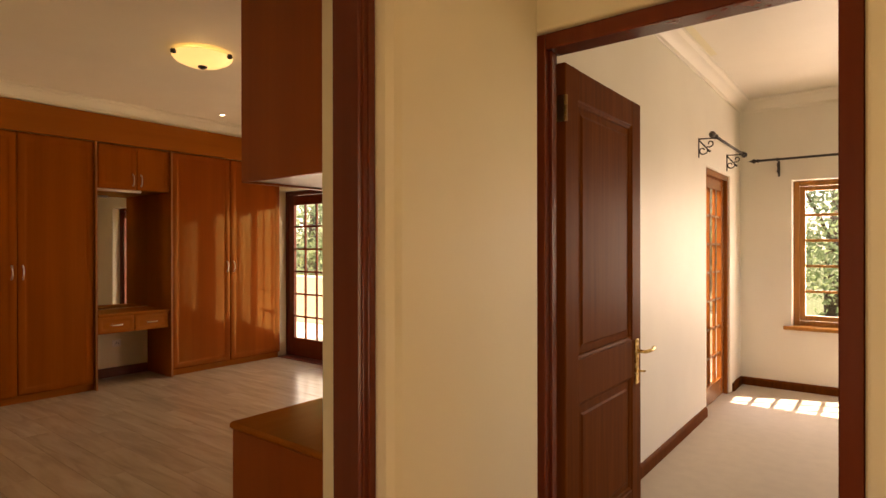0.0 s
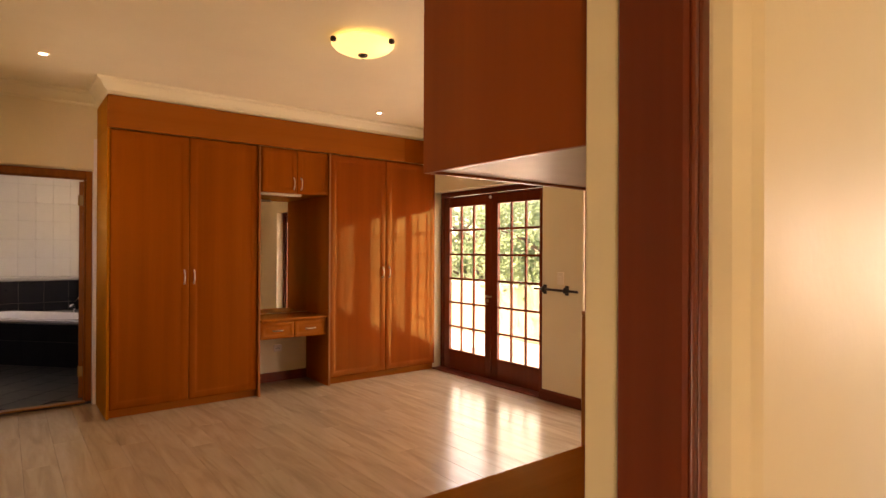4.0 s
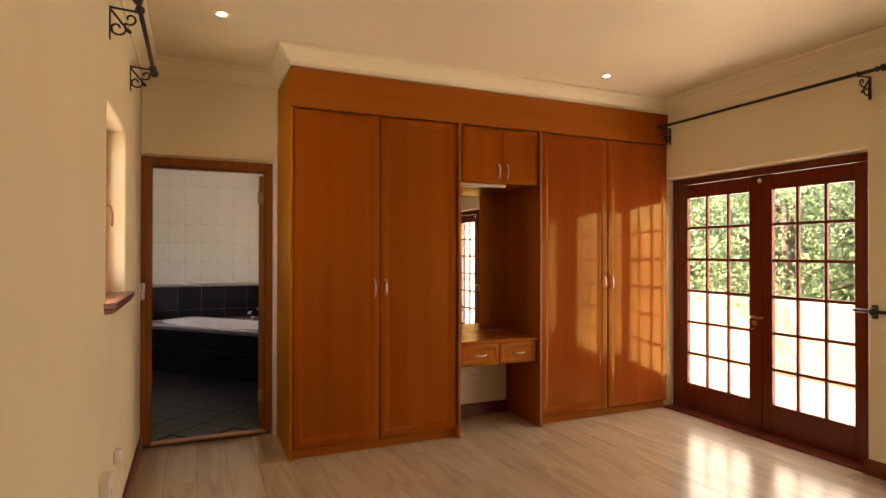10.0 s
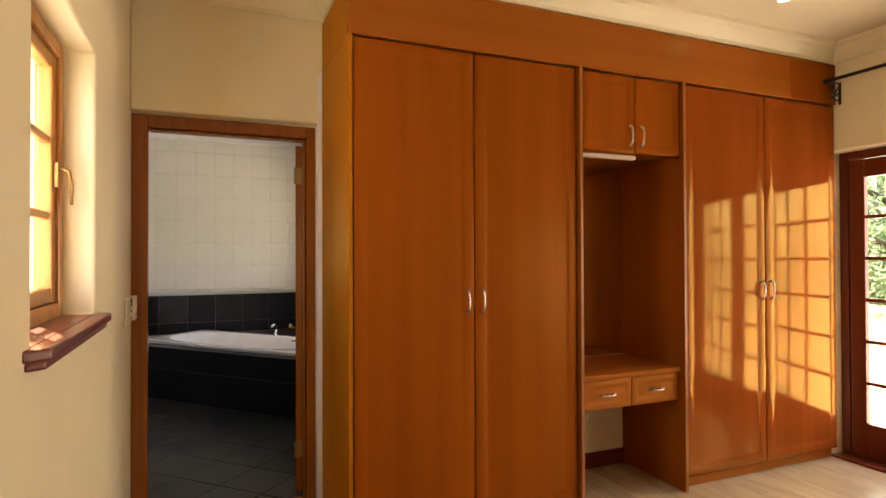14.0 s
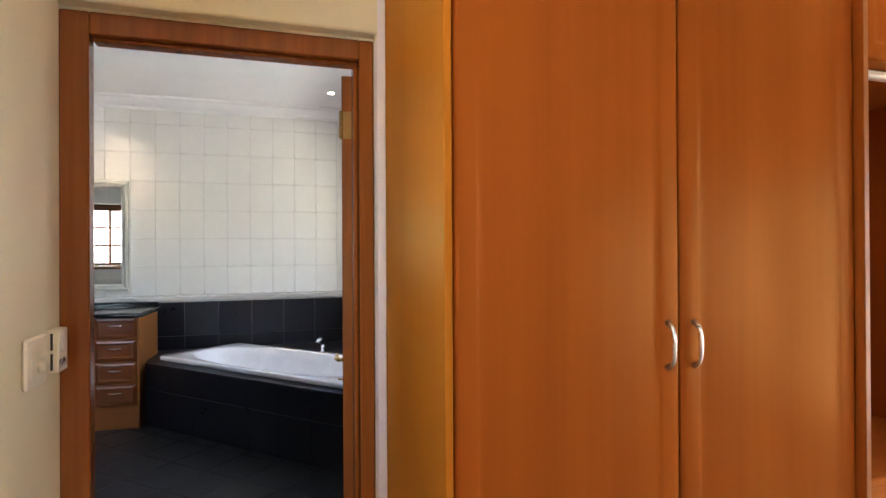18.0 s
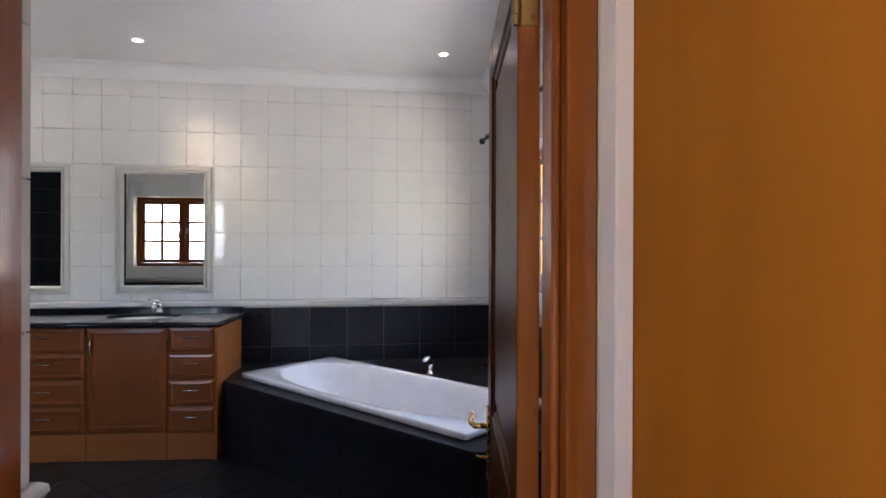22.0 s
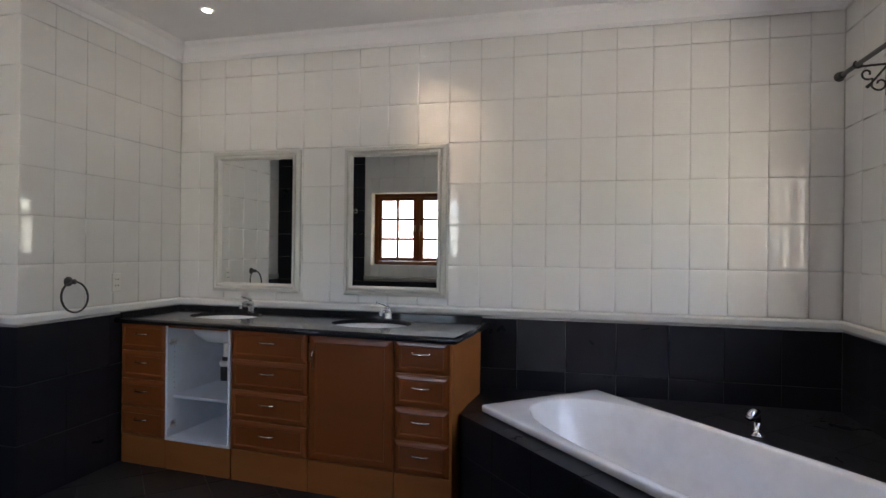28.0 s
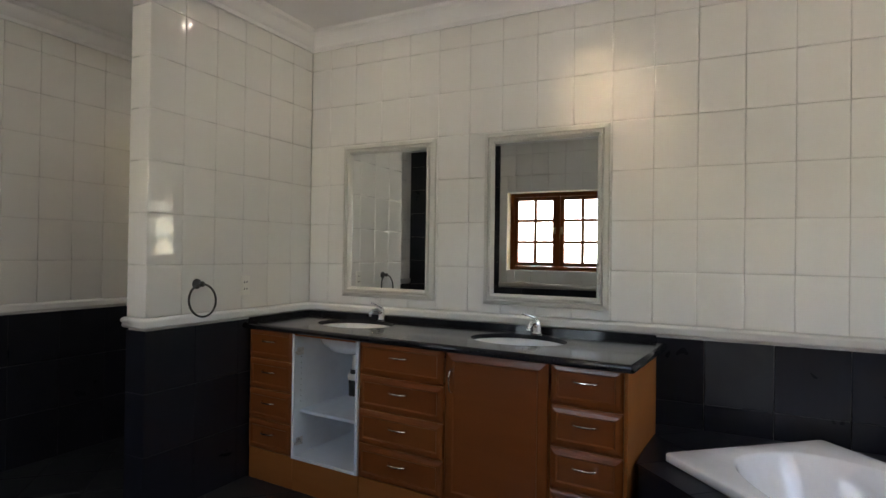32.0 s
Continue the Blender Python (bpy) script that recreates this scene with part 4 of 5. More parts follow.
def bracket(parent, x, reach, drop=0.13):
    """A scrolled bracket in the plane across the wall; the wall is at y = 0 and the rod at y = reach."""
    bm = bx(-0.009, 0.009, 0, 0.006, -drop - 0.012, 0.012, 0.001)
    tube([(0, 0.004, 0.006), (0, reach * 0.8, 0.002), (0, reach * 1.0, -0.004)], 0.0055, 6, bm)
    tube([(0, 0.006, -0.004), (0, reach * 0.32, -drop * 0.36), (0, reach * 0.62, -drop * 0.72)], 0.0055, 6, bm)
    tube([(0, reach * 0.62 - 0.008, -drop * 0.66), (0, reach * 0.62 + 0.010, -drop * 0.78)], 0.009, 6, bm)
    low = spiral(reach * 0.26, -drop * 0.66, 0.036, 0.010, -0.3, -6.2)
    tube([(0, reach * 0.52, -drop * 0.58)] + low, 0.005, 6, bm)
    high = spiral(reach * 0.68, -drop * 0.28, 0.030, 0.009, -2.3, 3.6)
    tube([(0, reach * 0.50, -drop * 0.56)] + high, 0.005, 6, bm)
    tube(spiral(reach, 0.012, 0.017, 0.017, 2.2, 7.4, 10), 0.005, 6, bm)
    for v in bm.verts:
        v.co.x += x
    return part("bracket", smooth(bm), IRON, parent, "scrolled wrought-iron bracket")


def curtain_rod(label, x, y, z, rz, length, at, reach=0.125, ends=(True, True)):
    c = thing("curtain_rod", label, "curtain rod", x, y, z, rz, group="curtain rods")
    part("rod", smooth(tube([(0, reach, 0.012), (length, reach, 0.012)], 0.0115, 10)), IRON, c)
    for k, s in ((0, -1), (1, 1)):
        if ends[k]:
            e = length if k else 0
            bm = smooth(lathe([(0.012, 0), (0.020, s * 0.012), (0.010, s * 0.028), (0.026, s * 0.046), (0.012, s * 0.066), (0.001, s * 0.10)], "x", (e, reach, 0.012), 10))
            part("finial", bm, IRON, c)
    for a in at:
        bracket(c, a, reach)
    return c


curtain_rod("short black iron curtain rod above the small window", -6.03, SOUTH, 2.552, 0, 1.07, (0.066, 0.98))
curtain_rod("long black iron curtain rod above the French doors", -4.24, NORTH, 2.585, 180, 1.90, (0.10, 1.81), ends=(True, False))
curtain_rod("black iron curtain rod above the second French doors", -2.0, NORTH, 2.585, 180, 2.12, (0.15, 1.857))
curtain_rod("black iron curtain rod above the bathroom window", -7.86, BATH_N, 2.285, 180, 2.51, (0.15, 2.35))
curtain_rod("black iron curtain rod beside the glazed side door", -1.09, 5.75, 2.235, -90, 1.14, (0.08, 1.08))
curtain_rod("black iron curtain rod above the window of the next room", 1.05, 6.3, 2.22, 180, 1.95, (0.14, 1.80))

# Iron bar of the door hook on the pier
k = thing("door_bar", "black wrought-iron sliding bar on the wall", "door bar", -4.40, NORTH, 1.05)
part("bar", smooth(tube([(-0.03, -0.03, 0.004), (0.50, -0.03, -0.004)], 0.012, 8)), IRON, k)
for x in (0.09, 0.36):
    part("clamp", smooth(lathe([(0.014, -0.02), (0.03, -0.008), (0.03, 0.008), (0.014, 0.02)], "x", (x, -0.03, 0.002), 10)), IRON, k)
    part("back_plate", bx(x - 0.018, x + 0.018, -0.02, 0.0, -0.045, 0.045, 0.004), IRON, k)

# Ceiling lamp and downlights
lamp = thing("ceiling_lamp", "lit amber glass bowl lamp with dark iron fittings", "ceiling lamp", -3.985, 2.15, H + 0.018)
part("ceiling_plate", smooth(lathe([(0.001, -0.001), (0.09, -0.001), (0.085, -0.02), (0.02, -0.03)], sides=24)), IRON, lamp)
bowl = [(0.215, -0.045), (0.212, -0.055), (0.19, -0.078), (0.15, -0.098), (0.09, -0.114), (0.03, -0.121), (0.001, -0.122)]
part("bowl", smooth(lathe(bowl + [(0.001, -0.116), (0.09, -0.108), (0.15, -0.092), (0.19, -0.071), (0.208, -0.05), (0.211, -0.044)], sides=40), 60), LAMPGLASS, lamp, "ribbed amber alabaster glass, lit")
part("finial", smooth(lathe([(0.001, -0.112), (0.036, -0.118), (0.03, -0.132), (0.012, -0.139), (0.001, -0.141)], sides=16)), IRON, lamp)
for a in (0.5, 2.6, 4.7):
    bm = lathe([(0.001, -0.02), (0.018, -0.014), (0.022, 0.0), (0.016, 0.014), (0.001, 0.02)], "z", (0.222 * math.cos(a), 0.222 * math.sin(a), -0.058), 10)
    part("clip", smooth(bm), IRON, lamp)
part("stem", smooth(tube([(0, 0, -0.02), (0, 0, -0.115)], 0.008, 8)), IRON, lamp)
bulb = bpy.data.lights.new("lamp_bulb", "POINT")
bulb.energy, bulb.color, bulb.shadow_soft_size = 1.6, (1.0, 0.72, 0.36), 0.05
lb = new("lamp_bulb", bulb)
lb.location = (-3.985, 2.15, H - 0.020)


def downlight(x, y, z, label, aim=None, power=0.0):
    d_ = thing("downlight", label, "downlight", x, y, z, group="downlights")
    part("trim_ring", smooth(lathe([(0.042, 0.004), (0.042, -0.005), (0.036, -0.009), (0.027, -0.005), (0.027, 0.004)], sides=24)), PLASTIC_W, d_)
    part("bulb", smooth(lathe([(0.001, -0.003), (0.018, -0.002), (0.026, 0.002), (0.026, 0.003)], sides=20)), DOWNLIGHT, d_, "lit halogen bulb")
    if power:
        s = bpy.data.lights.new("spot", "SPOT")
        s.energy, s.spot_size, s.spot_blend, s.color, s.shadow_soft_size = power, radians(46), 1.0, (1.0, 0.76, 0.42), 0.03
        o = new("downlight_spot", s)
        o.matrix_world = look((x, y, z - 0.02), aim)
    return d_


downlight(-5.69, 0.436, H, "small lit halogen downlight in the bedroom ceiling", (-5.72, 0.44, 0), 0.91)
downlight(-5.70, 3.33, H, "small lit halogen downlight in the bedroom ceiling", (-5.80, 3.35, 0), 0.91)
downlight(-10.14, -2.095, H, "small lit halogen downlight above the basins", (-10.2, -2.1, 0), 3.64)
downlight(-10.10, -1.03, H, "small tilted lit halogen downlight above the basins", (-10.67, -0.66, 2.12), 2.1)
downlight(-10.06, 1.09, H, "small lit halogen downlight above the bath", (-10.1, 1.1, 0), 3.64)
# Unseen downlight, placed by guess to light the middle of the bathroom.
downlight(-8.2, -2.0, H, "unseen lit halogen downlight added in the bathroom ceiling", (-8.2, -2.0, 0), 1.6)
downlight(-9.9, -3.45, H, "small tilted lit halogen downlight in the shower", (-10.4, -3.9, 1.9), 0.78)

# Bedside niche unit against the entry wall
u = thing("low_cabinet", "cherry-veneer low cabinet with a pale orange top", "cabinet", -1.136, 1.082, 0, group="fitted unit by the doorway")
part("body", bx(-0.728, -0.002, 0.008, 0.788, FL, 0.702, 0.003), CHERRY_R, u)
part("top", bx(-0.741, -0.001, 0.0, 0.79, 0.704, 0.730, 0.008), CHERRY_H, u)
u = thing("niche_panel", "cherry-veneer panel at the back of the bedside niche", "panel", -1.146, 1.874, 0, group="fitted unit by the doorway")
# Upper board: brightened copy of the deep red cherry, light put into colour.
part("upper_board", bx(-0.752, -0.002, 0.012, 0.03, 1.205, 1.643, 0.002), CHERRY_R_LIT, u)
# Lower board and ledge use the brightened cherry in place of real light.
part("lower_board", bx(-0.758, -0.002, 0.0, 0.03, FL, 1.19, 0.004), CHERRY_LIT, u, "orange cherry board coloured lighter for the light on it")
part("ledge", smooth(prism([(-0.757, 0.0), (-0.70, -0.012), (-0.04, -0.030), (-0.002, -0.026), (-0.002, 0.03), (-0.757, 0.03)], 1.19, 1.205, 0.004)), CHERRY_LIT, u)
u = thing("overhead_cabinet", "dark cherry overhead cabinet reaching the ceiling", "cabinet", -1.136, 1.112, 1.645, group="fitted unit by the doorway")
part("body", bx(-0.680, -0.002, 0.016, 1.8, 0.004, 1.21, 0.002), CHERRY_R, u)
part("end_panel", bx(-0.699, -0.001, 0.0, 0.0155, -0.012, 1.212, 0.002), CHERRY_R, u)
part("front_panel", bx(-0.699, -0.681, 0.016, 1.8, -0.012, 1.212, 0.002), CHERRY_R, u)
part("underside", bx(-0.680, -0.003, 0.017, 1.8, -0.004, 0.003), PLASTIC_W, u, "pale laminate underside")
u = thing("tall_cabinet", "cherry-veneer cabinet beyond the bedside niche", "cabinet", -1.146, 1.906, 0, group="fitted unit by the doorway")
part("body", bx(-0.75, -0.002, 0.001, 1.07, FL, 1.63, 0.003), CHERRY_R, u)


# Bathroom: vanity row, standing slightly askew to the wall
VR = -4.2
VM = pose(-9.945, -0.437, 0, 0, 0, VR)


def on_row(u):
    """Where the front's point u along the row, from its open end, lies on the plan."""
    p = VM @ Vector((0, -u, 0))
    return p.x, p.y


VD, V_LO, V_HI = 0.57, 0.184, 0.904


def moulded_front(name, parent, y0, y1, z0, z1, mat, rim=0.03):
    """A front with a sloping routed border and a slightly sunk field; faces +x."""
    bm = bmesh.new()
    loops = []
    for inset, depth in ((0, 0.019), (0, 0.012), (0.004, 0.008), (rim * 0.45, 0.003), (rim * 0.9, 0.0), (rim, 0.0), (rim + 0.006, 0.0065), (rim + 0.014, 0.0065)):
        loops.append([(-depth, y0 + inset, z0 + inset), (-depth, y1 - inset, z0 + inset), (-depth, y1 - inset, z1 - inset), (-depth, y0 + inset, z1 - inset)])
    return part(name, rings(bm, loops), mat, parent)


def vanity_unit(label, u, w, drawers):
    x, y = on_row(u + w)
    c = thing("vanity_cabinet", label, "cabinet", x, y, 0, VR, group="vanity cabinets")
    part("carcass", bx(-VD, -0.02, 0.001, w - 0.001, V_LO, 0.74, 0.001), CHERRY_P, c)
    part("plinth", bx(-VD, -0.016, 0.001, w - 0.001, 0.0, V_LO - 0.001, 0.002), CHERRY_P, c)
    if drawers:
        step = (V_HI - V_LO) / 4
        for k in range(4):
            z0 = V_LO + k * step
            fr = moulded_front("drawer_front", c, 0.004, w - 0.004, z0 + 0.003, z0 + step - 0.003, CHERRY_V)
            bow_handle(fr, 0.0, w / 2, z0 + step * 0.61, 0.105, False, CHROME, 0.026)
    else:
        fr = moulded_front("door", c, 0.004, w - 0.004, V_LO + 0.003, V_HI - 0.003, CHERRY_V, 0.046)
        bow_handle(fr, 0.0, 0.045, 0.76, 0.11, True, CHROME, 0.026)
    return c


first = vanity_unit("cherry vanity cabinet with four small drawers, end panel showing", 0.040, 0.316, True)
part("end_panel", bx(-VD, 0.0, 0.3165, 0.332, 0.0, V_HI + 0.006, 0.002), CHERRY_P, first, "plain lighter cherry end panel")
vanity_unit("cherry vanity cabinet with one wide door", 0.358, 0.528, False)
vanity_unit("cherry vanity cabinet with four wide drawers", 0.888, 0.524, True)
vanity_unit("cherry vanity cabinet with four narrow drawers by the wall", 1.900, 0.36, True)

# The cupboard whose door is missing
W_ = 0.484
x, y = on_row(1.414 + W_)
c = thing("open_cupboard", "vanity cupboard without its door, white shelf inside", "cabinet", x, y, 0, VR, group="vanity cabinets")
part("plinth", bx(-VD, -0.016, 0.001, W_ - 0.001, 0, V_LO - 0.001, 0.002), CHERRY_P, c)
for a, b in ((0.001, 0.018), (W_ - 0.018, W_ - 0.001)):
    s = part("side_board", bx(-VD, -0.004, a, b, V_LO, V_HI + 0.006, 0.001), MELAMINE, c)
part("back_board", bx(-VD, -VD + 0.012, 0.019, W_ - 0.019, V_LO, V_HI + 0.005), MELAMINE, c)
part("bottom_board", bx(-VD + 0.013, -0.004, 0.019, W_ - 0.019, V_LO, V_LO + 0.018, 0.001), MELAMINE, c)
part("shelf", bx(-VD + 0.013, -0.05, 0.019, W_ - 0.019, 0.438, 0.455, 0.001), MELAMINE, c)
part("top_rail", bx(-0.03, -0.004, 0.019, W_ - 0.019, V_HI - 0.02, V_HI + 0.005, 0.001), CHERRY_H, c)
for z in (0.275, 0.79):
    hp = part("hinge_plate", bx(-0.075, -0.025, 0.0185, 0.024, z - 0.022, z + 0.022, 0.002), NICKEL, c)
    part("hinge_arm", smooth(tube([(-0.06, 0.028, z), (-0.02, 0.034, z), (0.006, 0.045, z)], 0.008, 6)), NICKEL, hp)
for k in range(9):
    part("shelf_hole", lathe([(0.003, 0), (0.003, 0.0006)], "y", (-0.06, 0.0182, 0.50 + k * 0.032), 6), DARK, c)

trap = thing("basin_trap", "black and white plastic trap pipe under the basin", "pipe", x, y, 0, VR)
part("bottle", smooth(lathe([(0.001, 0.50), (0.036, 0.505), (0.038, 0.60), (0.028, 0.62), (0.028, 0.66)], "z", (-0.325, W_ - 0.286, 0), 16)), DARK, trap)
part("collar", smooth(lathe([(0.040, 0.60), (0.044, 0.605), (0.044, 0.63), (0.040, 0.635)], "z", (-0.325, W_ - 0.286, 0), 16)), PLASTIC_W, trap)
part("tail_pipe", smooth(tube([(-0.325, W_ - 0.286, 0.65), (-0.325, W_ - 0.286, 0.76)], 0.02, 10)), PLASTIC_W, trap)
part("waste_pipe", smooth(tube([(-0.325, W_ - 0.286, 0.56), (-0.42, W_ - 0.28, 0.56), (-VD + 0.013, W_ - 0.28, 0.56)], 0.02, 10)), PLASTIC_W, trap)


# Worktop with two oval cut-outs
def ring_angles(hx0, hx1, hy, n=48):
    out = [2 * math.pi * k / n for k in range(n)]
    out += [math.atan2(b, a) % (2 * math.pi) for a in (hx0, hx1) for b in (-hy, hy)]
    return sorted(set(round(a, 6) for a in out))


def to_edge(a, x0, x1, hy):
    cx, cy = math.cos(a), math.sin(a)
    ts = []
    if abs(cx) > 1e-9:
        ts.append((x1 if cx > 0 else x0) / cx)
    if abs(cy) > 1e-9:
        ts.append((hy if cy > 0 else -hy) / cy)
    t = min(ts)
    return cx * t, cy * t


RX, RY, BX = 0.190, 0.250, -0.325
BASINS = (0.645, 1.70)
top = thing("vanity_worktop", "polished black granite worktop with a rounded edge", "worktop", -9.945, -0.437, 0, VR)
XB, XF, ZA, ZB = -0.66, 0.028, 0.911, 0.934
edges = [-0.006, -BASINS[0] + 0.29, -BASINS[0] - 0.29, -BASINS[1] + 0.29, -BASINS[1] - 0.29, -2.262]
for k, (a, b) in enumerate(zip(edges, edges[1:])):
    bm = bmesh.new()
    if k % 2 == 0:
        bx(XB, XF, b, a, ZA, ZB, 0, bm)
    else:
        yc, hy = (a + b) / 2, (a - b) / 2
        angs = ring_angles(XB - BX, XF - BX, hy)
        loops = []
        for z, hole in ((ZA, False), (ZB, False), (ZB, True), (ZA, True), (ZA, False)):
            lp = []
            for g in angs:
                px, py = (RX * math.cos(g), RY * math.sin(g)) if hole else to_edge(g, XB - BX, XF - BX, hy)
                lp.append((BX + px, yc + py, z))
            loops.append(lp)
        rings(bm, loops, (False, False))
    part("slab", bm, GRANITE, top)
part("front_edge", smooth(tube([(XF, -0.006, ZA + 0.005), (XF, -2.262, ZA + 0.005)], 0.018, 12)), GRANITE, top)
part("end_edge", smooth(tube([(XB, -0.006, ZA + 0.005), (XF, -0.006, ZA + 0.005)], 0.018, 12)), GRANITE, top)
solid("worktop_upstand", bx(BATH_W, BATH_W + 0.02, SCREEN_Y, -0.437, 0.919, 0.961, 0.003), GRANITE, "narrow black granite upstand along the wall", "upstand", "thing")
solid("worktop_upstand", bx(BATH_W + 0.021, -10.12, SCREEN_Y, SCREEN_Y + 0.02, 0.919, 0.961, 0.003), GRANITE, "narrow black granite upstand along the screen wall", "upstand", "thing")


def basin(u):
    p = VM @ Vector((BX, -u, ZA))
    b = thing("basin", "white oval basin set under the black worktop", "basin", p.x, p.y, p.z, VR, group="basins")
    prof = [(1.05, 0.0), (1.03, -0.002), (0.96, -0.035), (0.86, -0.08), (0.62, -0.125), (0.30, -0.142), (0.10, -0.145)]
    loops = []
    for s, h in prof + [(0.10, -0.155), (0.32, -0.153), (0.66, -0.136), (0.91, -0.088), (1.01, -0.036), (1.08, -0.002)]:
        loops.append([(RX * s * math.cos(a), RY * s * math.sin(a), h) for a in (2 * math.pi * k / 40 for k in range(40))])
    loops.append(loops[0])
    bm = rings(bmesh.new(), loops, (False, False))
    bmesh.ops.remove_doubles(bm, verts=bm.verts, dist=1e-5)
    part("bowl", smooth(bm, 60), CERAMIC, b)
    part("waste", smooth(lathe([(0.001, -0.140), (0.022, -0.141), (0.024, -0.146), (0.012, -0.157)], sides=16)), CHROME, b)
    q = VM @ Vector((-0.58, -u, ZB))
    t = thing("basin_tap", "chrome mixer tap with a single lever", "tap", q.x, q.y, q.z, VR, group="basin taps")
    part("body", smooth(lathe([(0.001, 0.0), (0.027, 0.0), (0.027, 0.006), (0.021, 0.010), (0.020, 0.062), (0.016, 0.072), (0.001, 0.075)], sides=18)), CHROME, t)
    part("spout", smooth(tube([(0.01, 0, 0.045), (0.05, 0, 0.066), (0.09, 0, 0.064), (0.115, 0, 0.045), (0.118, 0, 0.030)], 0.012, 10, taper=[1.3, 1.1, 1, 0.95, 0.95])), CHROME, t)
    part("lever", smooth(tube([(-0.004, 0, 0.073), (-0.002, -0.02, 0.088), (0.0, -0.055, 0.098), (0.002, -0.085, 0.103)], 0.008, 8, taper=[1.5, 1.1, 0.8, 0.9])), CHROME, t)
    part("waste_knob", smooth(tube([(-0.026, 0, 0.0), (-0.026, 0, 0.05)], 0.003, 6)), CHROME, t)


for u in BASINS:
    basin(u)


# Framed mirrors
def wall_mirror(y0, y1, label):
    z0, z1 = 1.073, 2.069
    m = thing("wall_mirror", label, "mirror", BATH_W, (y0 + y1) / 2, z0, group="framed mirrors")
    w, h = (y1 - y0) / 2, z1 - z0
    bm = bmesh.new()
    loops = []
    for inset, out in ((0, 0.0), (0, 0.016), (0.005, 0.024), (0.024, 0.030), (0.030, 0.018), (0.034, 0.018), (0.037, 0.036), (0.050, 0.036), (0.055, 0.020), (0.061, 0.010), (0.064, 0.006), (0.064, 0.0)):
        loops.append([(out, -w + inset, inset), (out, w - inset, inset), (out, w - inset, h - inset), (out, -w + inset, h - inset)])
    loops.append(loops[0])
    rings(bm, loops, (False, False))
    bmesh.ops.remove_doubles(bm, verts=bm.verts, dist=1e-6)
    fr = part("moulding", bm, SILVERLEAF, m)
    beads = bmesh.new()
    step = 0.02
    for k in range(int(2 * w / step) - 5):
        for z in (0.0435, h - 0.0435):
            bx(0.0345, 0.041, -w + 0.06 + k * step, -w + 0.072 + k * step, z - 0.007, z + 0.007, 0.003, beads)
    for k in range(int(h / step) - 5):
        for yy in (-w + 0.0435, w - 0.0435):
            bx(0.0345, 0.041, yy - 0.007, yy + 0.007, 0.06 + k * step, 0.072 + k * step, 0.003, beads)
    part("bead_strip", beads, SILVERLEAF, fr)
    part("mirror_glass", bx(0.004, 0.0075, -w + 0.060, w - 0.060, 0.060, h - 0.060), MIRROR, m, "clear mirror glass")
    return m


wall_mirror(-2.412, -1.722, "rectangular mirror in a pale carved silver-white frame, near the corner")
wall_mirror(-1.394, -0.678, "rectangular mirror in a pale carved silver-white frame")

# Towel ring and socket on the screen wall
ring = thing("towel_ring", "black iron towel ring on the tiled wall", "towel ring", -9.74, SCREEN_Y, 1.178)
part("rose", smooth(lathe([(0.001, 0), (0.028, 0.0), (0.028, 0.008), (0.016, 0.016), (0.012, 0.04), (0.016, 0.048), (0.001, 0.052)], "y", (0, 0, 0.0), 16)), IRON, ring)
bm = tube([(0.088 * math.sin(a), 0.042 + 0.018 * (1 - math.cos(a)) / 2, -0.088 + 0.088 * math.cos(a)) for a in (2 * math.pi * k / 28 for k in range(29))], 0.006, 8)
part("ring", smooth(bm), IRON, ring)
s = thing("wall_socket", "white socket plate on the tiled wall", "socket", -10.085, SCREEN_Y, 1.155)
part("plate", bx(-0.035, 0.035, 0, 0.009, -0.058, 0.058, 0.003), PLASTIC_W, s)
for z in (0.02, -0.02):
    for xx in (-0.010, 0.010):
        part("slot", bx(xx - 0.003, xx + 0.003, 0.009, 0.0095, z - 0.005, z + 0.005), DARK, s)

# Bath in its black platform
ANG = 41.3
CX, CY = -9.62, 0.634
plat = [(-10.04, -0.436), (-8.47, 1.0), (-8.42, BATH_N - 0.004), (BATH_W + 0.004, BATH_N - 0.004), (BATH_W + 0.004, -0.436)]
AX, NX = Vector((math.cos(radians(ANG)), math.sin(radians(ANG)))), Vector((-math.sin(radians(ANG)), math.cos(radians(ANG))))


def oval(a, b, n, z, count=72, dx=0.0):
    out = []
    for k in range(count):
        t = 2 * math.pi * k / count
        c, s_ = math.cos(t), math.sin(t)
        out.append((dx + a * math.copysign(abs(c) ** (2 / n), c), b * math.copysign(abs(s_) ** (2 / n), s_), z))
    return out


def rrect(a, b, r, z):
    """A rounded rectangle with 72 points, in step with oval()."""
    quad = [(a, (b - r) * k / 4) for k in range(4)]
    quad += [(a - r + r * math.cos(g), b - r + r * math.sin(g)) for g in (math.pi / 2 * k / 10 for k in range(11))]
    quad += [((a - r) * (4 - k) / 4, b) for k in range(1, 4)]
    back = quad[:0:-1]
    out = quad + [(0, b)] + [(-x_, y_) for x_, y_ in back] + [(-x_, -y_) for x_, y_ in quad] + [(0, -b)] + [(x_, -y_) for x_, y_ in back]
    return [(x_, y_, z) for x_, y_ in out]


LIFT = 0.024
PT = 0.472 + LIFT
pb = thing("bath_platform", "black slate platform built round the bath", "bath platform", kind="")
bm = bmesh.new()
# top with an opening for the tub
hole = [tuple((Vector((CX, CY)) + AX * p[0] + NX * p[1])) for p in oval(0.985, 0.37, 10, 0)]
outer = []
